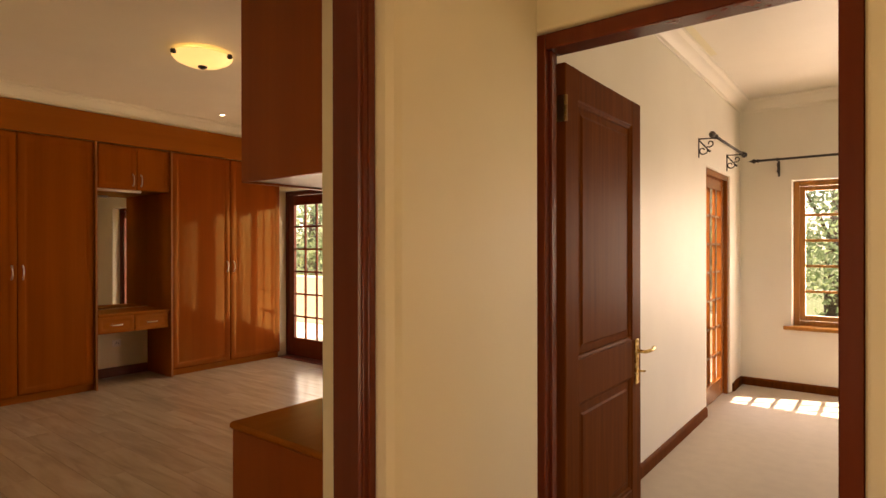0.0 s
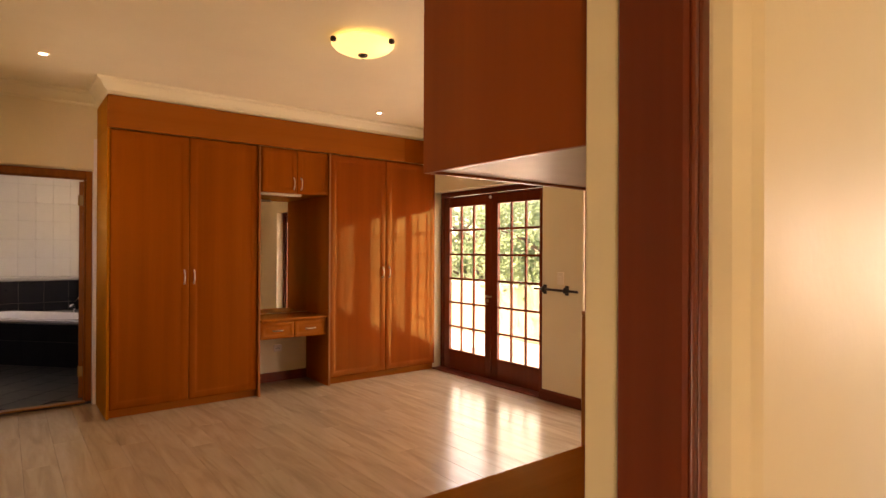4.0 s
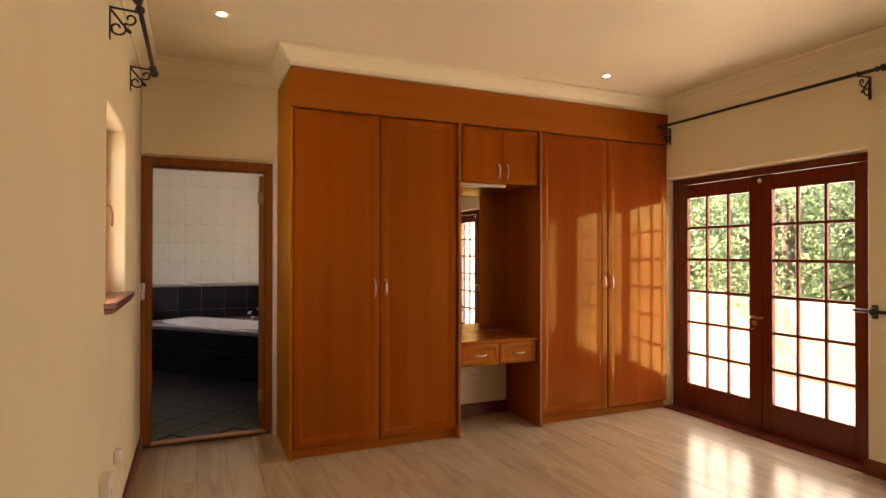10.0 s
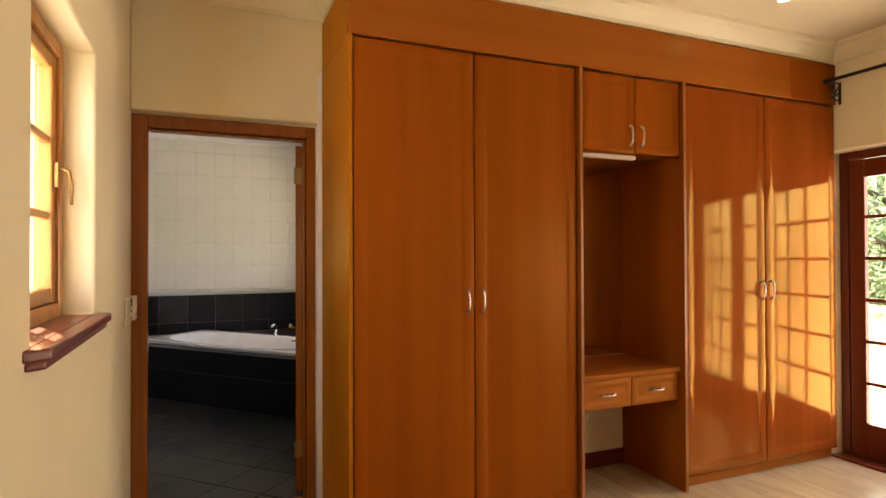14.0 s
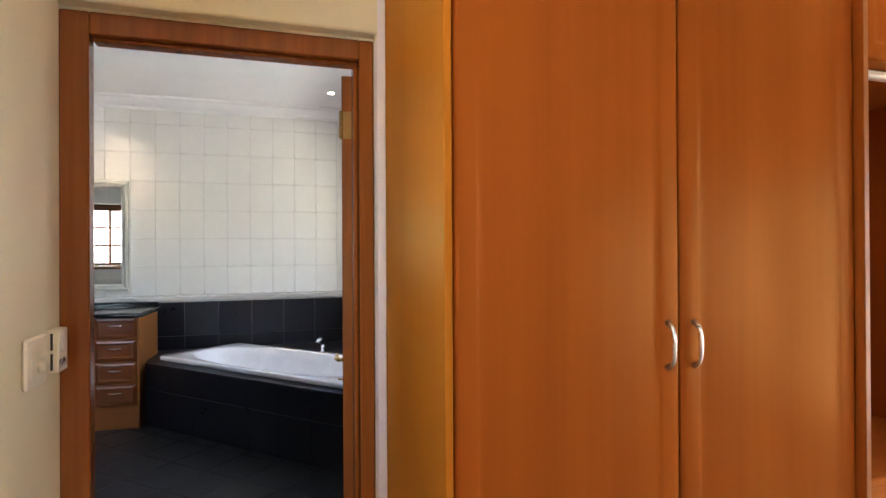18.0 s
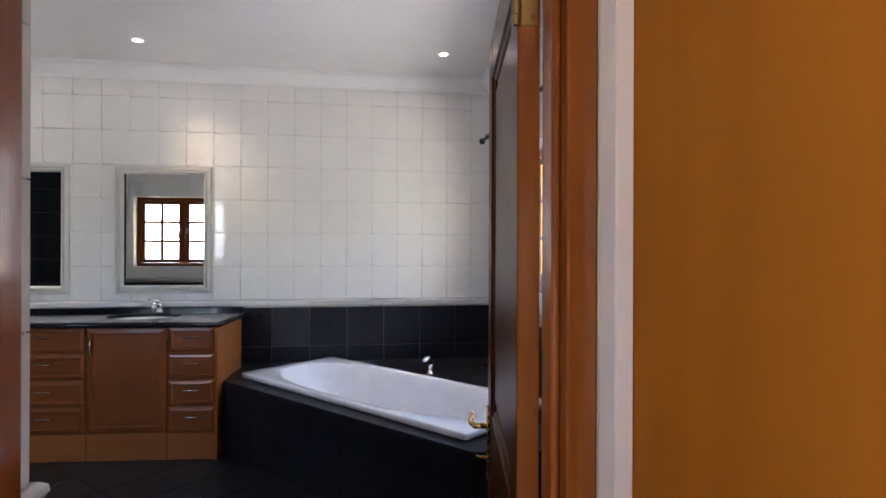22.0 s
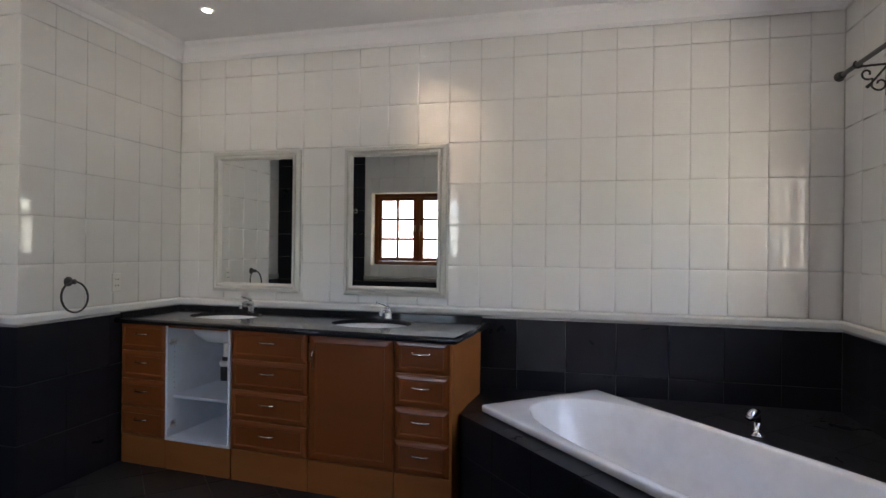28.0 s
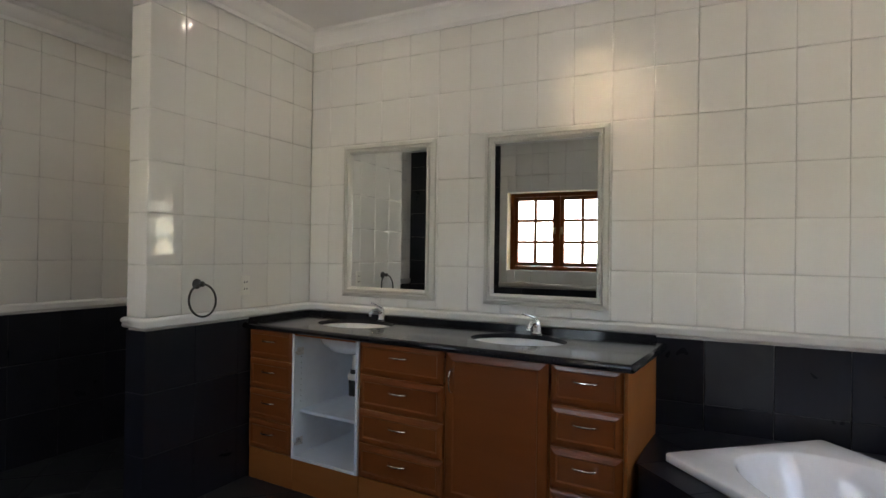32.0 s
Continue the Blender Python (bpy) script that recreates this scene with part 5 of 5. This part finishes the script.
for hx, hy in hole:
    dvec = Vector((hx - CX, hy - CY))
    best = None
    for k in range(len(plat)):
        p, q = Vector(plat[k]), Vector(plat[(k + 1) % len(plat)])
        e = q - p
        det = dvec.x * -e.y + dvec.y * e.x
        if abs(det) < 1e-9:
            continue
        r = p - Vector((CX, CY))
        t = (r.x * -e.y + r.y * e.x) / det
        s_ = (dvec.x * r.y - dvec.y * r.x) / det
        if t > 0 and -1e-6 <= s_ <= 1 + 1e-6 and (best is None or t < best):
            best = t
    outer.append((CX + dvec.x * best, CY + dvec.y * best))
rings(bm, [[(x_, y_, PT) for x_, y_ in outer], [(x_, y_, PT) for x_, y_ in hole], [(x_, y_, 0.30) for x_, y_ in hole]], (False, False))
part("top_bed", bm, GROUT_D, pb)
face = bmesh.new()
for p, q in ((plat[0], plat[1]), (plat[1], plat[2]), (plat[4], plat[0])):
    p, q = Vector(p), Vector(q)
    nrm = Vector((q.y - p.y, p.x - q.x)).normalized() * -0.012
    prism([tuple(p + nrm * 6), tuple(p + nrm), tuple(q + nrm), tuple(q + nrm * 6)], 0.0, PT, 0, face)
part("side_wall", face, GROUT_D, pb)

tub = thing("bathtub", "white enamel built-in bathtub, empty", "bathtub", CX, CY, LIFT, ANG)
L2, W2 = 1.016, 0.408
lp = [rrect(L2 - 0.02, W2 - 0.02, 0.02, 0.486), rrect(L2, W2, 0.022, 0.494), rrect(L2, W2, 0.022, 0.518), rrect(L2 - 0.003, W2 - 0.003, 0.021, 0.5235), rrect(L2 - 0.010, W2 - 0.010, 0.018, 0.526), oval(L2 - 0.085, W2 - 0.046, 2.8, 0.5245), oval(L2 - 0.090, W2 - 0.050, 2.8, 0.523), oval(L2 - 0.099, W2 - 0.057, 2.8, 0.514), oval(L2 - 0.128, W2 - 0.076, 2.8, 0.45), oval(L2 - 0.20, W2 - 0.115, 3.0, 0.28, dx=0.02), oval(L2 - 0.29, W2 - 0.15, 2.8, 0.15, dx=0.05), oval(L2 - 0.42, W2 - 0.20, 2.6, 0.11, dx=0.06), oval(0.15, 0.05, 2.2, 0.105, dx=0.10)]
part("shell", smooth(rings(bmesh.new(), lp, (False, True)), 28), ENAMEL, tub)
part("waste", smooth(lathe([(0.001, 0.113), (0.03, 0.112), (0.033, 0.107)], "z", (0.62, 0, 0), 18)), CHROME, tub)

p = Vector((-10.085, 1.005))
tap = thing("bath_spout", "chrome bath spout on the slate ledge", "tap", p.x, p.y, PT + 0.0125)
part("base", smooth(lathe([(0.001, 0), (0.032, 0), (0.032, 0.008), (0.022, 0.014), (0.018, 0.03), (0.017, 0.075)], sides=18)), CHROME, tap)
part("head", smooth(tube([(0, 0, 0.070), (0.0, -0.002, 0.096), (0.008, -0.008, 0.110), (0.032, -0.028, 0.114), (0.054, -0.044, 0.104), (0.060, -0.050, 0.092)], 0.020, 14, taper=[0.9, 0.95, 1.2, 1.35, 1.2, 0.9])), CHROME, tap)
tap = thing("bath_mixer", "chrome bath mixer taps on the slate ledge", "tap", -8.70, 1.26, PT + 0.0125, 40)
part("body", smooth(tube([(0, -0.09, 0.055), (0, 0.09, 0.055)], 0.021, 12)), CHROME, tap)
for yy in (-0.07, 0.07):
    part("pillar", smooth(lathe([(0.03, 0), (0.03, 0.006), (0.017, 0.012), (0.015, 0.05)], "z", (0, yy, 0), 14)), CHROME, tap)
    part("cross_handle", smooth(lathe([(0.001, 0.075), (0.024, 0.078), (0.03, 0.092), (0.022, 0.108), (0.001, 0.112)], "z", (0, yy, 0), 8)), CHROME, tap)
part("spout", smooth(tube([(-0.01, 0, 0.06), (-0.07, 0, 0.085), (-0.12, 0, 0.07)], 0.014, 10)), CHROME, tap)

# Shower mixer on the black wall
sm = thing("shower_mixer", "small chrome shower tap on the black wall", "tap", BATH_E - 0.02, -2.86, 1.90)
part("rose", smooth(lathe([(0.04, 0.006), (0.04, -0.004), (0.02, -0.012), (0.018, -0.05), (0.026, -0.056), (0.001, -0.075)], "x", (0, 0, 0), 16)), CHROME, sm)


# Outside: ground, terrace, parapet, greenery
solid("ground", bx(-400, 400, -400, 400, -0.60, -0.30), LAWN, "green lawn reaching into the distance", "ground")
solid("terrace", bx(-6.98, -1.2, 4.605, 8.2, -0.34, -0.03), PAVING, "sunny terracotta terrace", "terrace")
# Side terrace kept pale so that it bounces light into the bathroom.
solid("terrace_side", bx(-13.5, -6.98, 1.81, 8.2, -0.34, -0.031), BOUNCE_PAVING, "side terrace made pale to bounce light into the bathroom", "terrace")
# Both courtyard slabs are unseen reflectors, added to lift the light indoors.
solid("courtyard", bx(-6.98, 4.0, -9.0, -1.8, -0.34, -0.05), BOUNCE_PAVING, "unseen pale paving added to bounce light indoors", "courtyard")
solid("courtyard", bx(-6.79, -1.14, -1.8, -0.31, -0.34, -0.051), BOUNCE_PAVING, "unseen pale paving added to bounce light indoors", "courtyard")
rounded(solid("parapet", bx(-13.6, -4.1, 6.75, 6.97, -0.03, 0.86), YELLOW, "low ochre plastered terrace wall", "parapet"), 0.03)
rounded(solid("parapet", bx(-4.099, -1.22, 7.85, 8.07, -0.03, 0.50), YELLOW, "lower ochre plastered terrace wall", "parapet"), 0.03)
rounded(solid("garden_wall", bx(-11.2, -11.0, 1.9, 4.4, -0.35, 2.6), YELLOW, "ochre wall of the house wing outside the bathroom", "wall"), 0.02)

rail = thing("terrace_railing", "black wrought-iron railing on the low terrace wall", "railing", -4.1, 7.96, 0.50)
for z in (0.05, 0.42):
    part("rail", bx(0.02, 2.86, -0.012, 0.012, z, z + 0.02, 0.003), IRON, rail)
for k in range(18):
    part("baluster", smooth(tube([(0.1 + k * 0.158, 0, 0.0), (0.1 + k * 0.158, 0, 0.43)], 0.007, 6)), IRON, rail)
    part("scroll", smooth(tube([(0.1 + k * 0.158 + b, a, c) for a, b, c in spiral(0.05, 0.25, 0.01, 0.05, 0, 5.5, 12)], 0.005, 5)), IRON, rail)


def crown_mesh(name, seed, rx, ry, rz, count, leaf):
    """Many small bent leaves in uneven clumps."""
    rnd = random.Random(seed)
    clumps = []
    for _ in range(46):
        a, b, r = rnd.uniform(0, 6.283), rnd.uniform(-0.9, 1.0), rnd.uniform(0.35, 1.0) ** 0.6
        s = math.sqrt(max(0, 1 - b * b))
        clumps.append((Vector((rx * r * s * math.cos(a), ry * r * s * math.sin(a), rz * r * b)), rnd.uniform(0.16, 0.36) * (rx + rz) / 2))
    verts, faces = [], []
    for k in range(count):
        c, size = clumps[k % len(clumps)]
        p = c + Vector((rnd.gauss(0, 1), rnd.gauss(0, 1), rnd.gauss(0, 0.8))) * size * 0.5
        d = Vector((rnd.gauss(0, 1), rnd.gauss(0, 1), rnd.gauss(-0.2, 0.7))).normalized()
        n = d.cross(Vector((rnd.gauss(0, 1), rnd.gauss(0, 1), rnd.gauss(0, 1)))).normalized()
        w = leaf * rnd.uniform(0.6, 1.3)
        m = d.cross(n) * w * 0.12
        q = len(verts)
        verts += [p, p + d * w * 0.5 + n * w * 0.28 + m, p + d * w, p + d * w * 0.5 - n * w * 0.28 + m]
        faces.append((q, q + 1, q + 2, q + 3))
    me = bpy.data.meshes.new(name)
    me.from_pydata(verts, [], faces)
    return me


def tree(seed, h, r, mat, label, count=7200, leaf=0.085):
    t = thing("tree", label, "tree", group="garden trees")
    rnd = random.Random(seed)
    part("trunk", smooth(tube([(0, 0, 0), (0.05, 0.02, h * 0.25), (-0.04, 0.05, h * 0.5), (0.03, 0, h * 0.8)], 0.13, 9, taper=[1.3, 1, 0.75, 0.35])), BARK, t)
    for k in range(5):
        a = k * 1.3 + seed
        z = h * (0.3 + 0.08 * k)
        part("limb", smooth(tube([(0, 0, z), (r * 0.4 * math.cos(a), r * 0.4 * math.sin(a), z + h * 0.12), (r * 0.8 * math.cos(a), r * 0.8 * math.sin(a), z + h * 0.2)], 0.05, 6, taper=[1, 0.6, 0.25])), BARK, t)
    me = crown_mesh("crown", seed, r, r, h * 0.42, count, leaf)
    me.materials.append(mat)
    c = new("crown", me)
    c.parent = t
    c.location = (0, 0, h * 0.62)
    return t


t1 = tree(1, 5.2, 1.9, LEAF, "leafy green garden tree in sunlight")
t2 = tree(2, 4.0, 1.7, LEAF_D, "dense dark green garden tree")
t3 = tree(3, 3.0, 1.6, LEAF, "broad light green garden shrub")
spots = [(t1, -8.6, 9.6, 10), (t2, -6.2, 9.0, 60), (t3, -7.6, 8.2, 200), (t3, -9.8, 8.4, 90), (t1, -4.3, 10.4, 140), (t3, -5.1, 8.6, 15), (t2, -11.6, 9.4, 130), (t3, -3.2, 9.7, 260), (t2, -2.2, 11.0, 300), (t1, -0.6, 11.5, 200), (t3, 0.6, 9.0, 120), (t2, 1.6, 10.2, 40), (t1, -14.5, 8.5, 80), (t1, -13.2, 5.0, 220), (t2, -12.6, 3.0, 20), (t3, -11.9, 5.6, 130), (t1, -10.4, 12.4, 250), (t1, -7.3, 12.8, 100), (t2, -4.6, 13.2, 10), (t1, -12.8, 12.2, 300), (t3, -6.6, 10.6, 40), (t3, -8.2, 10.9, 170), (t3, -9.7, 10.4, 280), (t3, -5.2, 11.4, 95), (t2, -8.9, 12.0, 15), (t3, -3.9, 11.6, 215), (t3, -11.2, 10.9, 10)]
used = set()
for ob, x, y, a in spots:
    m = pose(x, y, -0.30, 0, 0, a)
    if ob in used:
        copy_thing(ob, m)
    else:
        ob.matrix_world = m
        used.add(ob)


# Pieces: tiles and planks
tile_cache = {}


def tile_mesh(axis, w, h, thick, mat, edge=0.0018):
    if mat is SLATE:
        edge = 0.0006
    key = (axis, round(w, 3), round(h, 3), thick, mat.name)
    if key not in tile_cache:
        bm = bmesh.new()
        loops = []
        for inset, out in ((0, 0), (0, thick * 0.62), (0.0012, thick * 0.76), (0.0035, thick * 0.875), (0.008, thick * 0.945), (0.016, thick * 0.985), (0.028, thick)) if mat is TILE and min(w, h) > 0.07 else ((0, 0), (0, thick * 0.6), (0.0015, thick * 0.82), (0.0045, thick * 0.96), (0.010, thick)) if mat is TILE else ((0, 0), (0, thick - edge), (edge, thick)):
            a, b = w / 2 - inset, h / 2 - inset
            quad = [(-a, -b), (a, -b), (a, b), (-a, b)]
            loops.append([(out, u, v) if axis == "x" else (u, out, v) if axis == "y" else (u, v, out) for u, v in quad])
        rings(bm, loops, (False, True))
        if mat is TILE:
            smooth(bm, 35)
        me = mesh_of("tile", bm)
        me.materials.append(mat)
        tile_cache[key] = me
    return tile_cache[key]


def pieces(lo, hi, pitch, start):
    k = math.floor((lo - start) / pitch)
    out = []
    while start + k * pitch < hi - 1e-6:
        a, b = max(lo, start + k * pitch), min(hi, start + (k + 1) * pitch)
        if b - a > 0.012:
            out.append((a, b))
        k += 1
    return out


def minus(cell, holes):
    rects = [cell]
    for h in holes:
        nxt = []
        for a0, a1, b0, b1 in rects:
            if h[1] <= a0 or h[0] >= a1 or h[3] <= b0 or h[2] >= b1:
                nxt.append((a0, a1, b0, b1))
                continue
            for r in ((a0, min(a1, h[0]), b0, b1), (max(a0, h[1]), a1, b0, b1), (max(a0, h[0]), min(a1, h[1]), b0, min(b1, h[2])), (max(a0, h[0]), min(a1, h[1]), max(b0, h[3]), b1)):
                if r[1] - r[0] > 0.012 and r[3] - r[2] > 0.012:
                    nxt.append(r)
        rects = nxt
    return rects


def tile_wall(parent, axis, back, side, u0, u1, z0, z1, pu, pz, ustart, mat, holes=(), gap=0.0027, thick=0.008):
    """Tiles on a wall across x or y; side is the way they face."""
    for a, b in pieces(u0, u1, pu, ustart):
        for c, d_ in pieces(z0, z1, pz, z0):
            for r0, r1, s0, s1 in minus((a, b, c, d_), holes):
                worn = mat is SLATE and parent is bath_far and r0 < WORN[0] < r1 and s0 < WORN[1] < s1
                ob = new("tile", tile_mesh(axis, r1 - r0 - gap, s1 - s0 - gap, thick, SLATE_W if worn else mat))
                ob.parent = parent
                um, zm = (r0 + r1) / 2, (s0 + s1) / 2
                turn = 0 if side > 0 else 180
                wob = random.uniform(-0.12, 0.12)
                ob.matrix_basis = pose(back, um, zm, 0, wob, turn + wob) if axis == "x" else pose(um, back, zm, wob, 0, turn + wob)


WORN = (-0.14, 0.79)
PU, PZ, DADO, RAIL = 0.2086, 0.2655, 0.963, 1.018
door_hole, win_hole = (-0.074, 0.869, -1, 2.145), (-2.62, -1.38, 1.17, 2.14)
tile_wall(bath_far, "x", BATH_W - 0.008, 1, SCREEN_Y, BATH_N, RAIL, H - 0.118, PU, PZ, -0.460 - 20 * PU, TILE)
tile_wall(bath_far, "x", BATH_W - 0.008, 1, BATH_S, SCREEN_Y - 0.15, RAIL, H - 0.118, PU, PZ, BATH_S, TILE)
tile_wall(bath_far, "x", BATH_W - 0.008, 1, SCREEN_Y, BATH_N, 0, DADO, 0.30, 0.317, BATH_N - 4.5, SLATE, gap=0.0016)
tile_wall(bath_far, "x", BATH_W - 0.008, 1, BATH_S, SCREEN_Y - 0.15, 0, DADO, 0.30, 0.317, BATH_S, SLATE, gap=0.0016)
wh = (-10.115, -8.03, 1.157, 2.112)
tile_wall(bath_north, "y", BATH_N + 0.008, -1, BATH_W, BATH_E, RAIL, H - 0.118, PU, PZ, BATH_W, TILE, [wh])
tile_wall(bath_north, "y", BATH_N + 0.008, -1, BATH_W, BATH_E, 0, DADO, 0.30, 0.317, BATH_W, SLATE, gap=0.0016)
tile_wall(bath_north, "x", -10.115, 1, BATH_N + 0.002, 1.706, 1.160, 2.110, 0.125, PZ, BATH_N, TILE, thick=0.003)
tile_wall(bath_north, "x", -8.03, -1, BATH_N + 0.002, 1.706, 1.160, 2.110, 0.125, PZ, BATH_N, TILE, thick=0.003)
tile_wall(bath_screen, "y", SCREEN_Y - 0.008, 1, BATH_W, SCREEN_X, RAIL, H - 0.118, PU, PZ, SCREEN_X - 6 * PU, TILE)
tile_wall(bath_screen, "y", SCREEN_Y - 0.008, 1, BATH_W, SCREEN_X, 0, DADO, 0.30, 0.317, SCREEN_X - 1.5, SLATE, gap=0.0016)
tile_wall(bath_screen, "y", SCREEN_Y - 0.142, -1, BATH_W, SCREEN_X, RAIL, H - 0.118, PU, PZ, SCREEN_X - 6 * PU, TILE)
tile_wall(bath_screen, "x", SCREEN_X - 0.008, 1, SCREEN_Y - 0.15, SCREEN_Y, RAIL, H - 0.118, 0.15, PZ, SCREEN_Y - 0.15, TILE)
tile_wall(bath_screen, "x", SCREEN_X - 0.008, 1, SCREEN_Y - 0.15, SCREEN_Y, 0, DADO, 0.15, 0.317, SCREEN_Y - 0.15, SLATE, gap=0.0016)
tile_wall(bath_south, "y", BATH_S - 0.008, 1, BATH_W, BATH_E, RAIL, H - 0.118, PU, PZ, BATH_W, TILE)
tile_wall(bath_south, "y", BATH_S - 0.008, 1, BATH_W, BATH_E, 0, DADO, 0.30, 0.317, BATH_W, SLATE, gap=0.0016)
tile_wall(bath_east, "x", BATH_E - 0.010, -1, -2.72, BATH_N, RAIL, H - 0.118, PU, PZ, -2.72, TILE, [door_hole, win_hole])
tile_wall(bath_east, "x", BATH_E - 0.010, -1, -2.72, BATH_N, 0, DADO, 0.30, 0.317, -2.72, SLATE, [door_hole], gap=0.0016)
tile_wall(bath_east, "y", -0.0735, 1, BATH_E - 0.016, WEST - 0.127, RAIL, 2.113, 0.10, PZ, BATH_E - 0.016, TILE, thick=0.004)
tile_wall(bath_east, "y", -0.0735, 1, BATH_E - 0.016, WEST - 0.127, 0.0, DADO, 0.10, 0.317, BATH_E - 0.016, TILE, thick=0.004)
tile_wall(bath_east, "x", BATH_E - 0.010, -1, BATH_S, -2.72, 0, H - 0.118, 0.30, 0.317, BATH_S, SLATE, gap=0.0016)

# White dado rail
RAILP = [(0, DADO + 0.001), (0.010, DADO + 0.001), (0.016, DADO + 0.010), (0.013, DADO + 0.022), (0.020, DADO + 0.034), (0.018, DADO + 0.046), (0.008, RAIL - 0.001), (0, RAIL - 0.001)]
for path in ([(BATH_E - 0.018, 0.874), (BATH_E - 0.018, BATH_N), (BATH_W, BATH_N), (BATH_W, SCREEN_Y), (SCREEN_X, SCREEN_Y), (SCREEN_X, SCREEN_Y - 0.15), (BATH_W, SCREEN_Y - 0.15), (BATH_W, BATH_S), (BATH_E - 0.018, BATH_S)], [(BATH_E - 0.018, -2.72), (BATH_E - 0.018, -0.069), (WEST - 0.128, -0.069)]):
    solid("dado_rail", smooth(mould(path, RAILP), 35), TILE, "white glazed dado rail between the tiles", "trim")

# Slate floor laid diagonally
FT = 0.325
for i in range(-9, 10):
    for j in range(-9, 10):
        u, v = (i + 0.5) * FT, (j + 0.5) * FT
        x_, y_ = -8.83 + (u - v) * 0.7071, -1.25 + (u + v) * 0.7071
        if BATH_W - 0.1 < x_ < BATH_E + 0.10 and BATH_S - 0.1 < y_ < 1.6 and (x_ < BATH_E - 0.16 or -0.12 < y_ < 0.9):
            ob = new("tile", tile_mesh("z", FT - 0.006, FT - 0.006, 0.009, SLATE_F))
            ob.parent = bath_floor
            ob.matrix_basis = pose(x_, y_, -0.009, random.uniform(-0.1, 0.1), random.uniform(-0.1, 0.1), 45)

# Slate on the bath platform
for p, q in ((plat[0], plat[1]), (plat[1], plat[2])):
    p, q = Vector(p), Vector(q)
    length, ang = (q - p).length, math.degrees(math.atan2((q - p).y, (q - p).x))
    m = pose(p.x, p.y, 0, 0, 0, ang)
    for a, b in pieces(0, length, 0.305, 0):
        for c, d_ in ((0.0, 0.30), (0.30, PT + 0.004)):
            ob = new("tile", tile_mesh("y", b - a - 0.003, d_ - c - 0.003, 0.010, SLATE))
            ob.parent = pb
            ob.matrix_basis = m @ pose((a + b) / 2, 0.010, (c + d_) / 2, 0, 0, 180)
ang = math.degrees(math.atan2(plat[1][1] - plat[0][1], plat[1][0] - plat[0][0]))
m = pose(plat[0][0], plat[0][1], 0, 0, 0, ang)


def cut(poly, point, normal):
    """The part of a convex polygon on the side that normal points to, and the part on the other."""
    keep, rest = [], []
    for k, p in enumerate(poly):
        q = poly[(k + 1) % len(poly)]
        dp, dq = (p - point).dot(normal), (q - point).dot(normal)
        (keep if dp >= 0 else rest).append(p)
        if dp * dq < 0:
            x = p + (q - p) * (dp / (dp - dq))
            keep.append(x)
            rest.append(x)
    return keep, rest


C2 = Vector((CX, CY))
for i in range(-3, 9):
    for j in range(0, 8):
        sq = [(m @ Vector((0.31 * (i + a) + g, 0.31 * (j + b) + h, 0))).to_2d() for a, b, g, h in ((0, 0, 0.0015, 0.0015), (1, 0, -0.0015, 0.0015), (1, 1, -0.0015, -0.0015), (0, 1, 0.0015, -0.0015))]
        for k in range(len(plat)):
            p, q = Vector(plat[k]), Vector(plat[(k + 1) % len(plat)])
            nn = Vector((-(q - p).y, (q - p).x)).normalized()
            if len(sq) > 2:
                sq = cut(sq, p - nn * 0.004, nn)[0]
        for point, nn in ((C2 + AX * 0.96, AX), (C2 - AX * 0.96, -AX), (C2 + NX * 0.352, NX), (C2 - NX * 0.352, -NX)):
            if len(sq) < 3:
                break
            piece, sq = cut(sq, point, nn)
            if len(piece) > 2 and max((a - b).length for a in piece for b in piece) > 0.02:
                part("tile", prism([tuple(v) for v in piece], PT + 0.001, PT + 0.0125), SLATE, pb)

# Laminate planks along the room
PW, PL = 0.193, 1.285
row = 0
y_ = SOUTH
while y_ < NORTH:
    y1_ = min(y_ + PW, NORTH)
    x_ = WEST - PL * ((row * 0.37) % 1)
    x_end = BED_X + 0.19 if 0.02 <= y_ <= 0.98 or 0.02 <= y1_ <= 0.98 else EAST
    while x_ < x_end:
        a, b = max(x_, WEST), min(x_ + PL, x_end)
        if b - a > 0.05:
            ob = new("plank", tile_mesh("z", b - a - 0.0009, y1_ - y_ - 0.0009, 0.009, LAMINATE, 0.0008))
            ob.parent = floor
            ob.location = ((a + b) / 2, (y_ + y1_) / 2, FL - 0.009)
        x_ += PL
    y_ += PW
    row += 1
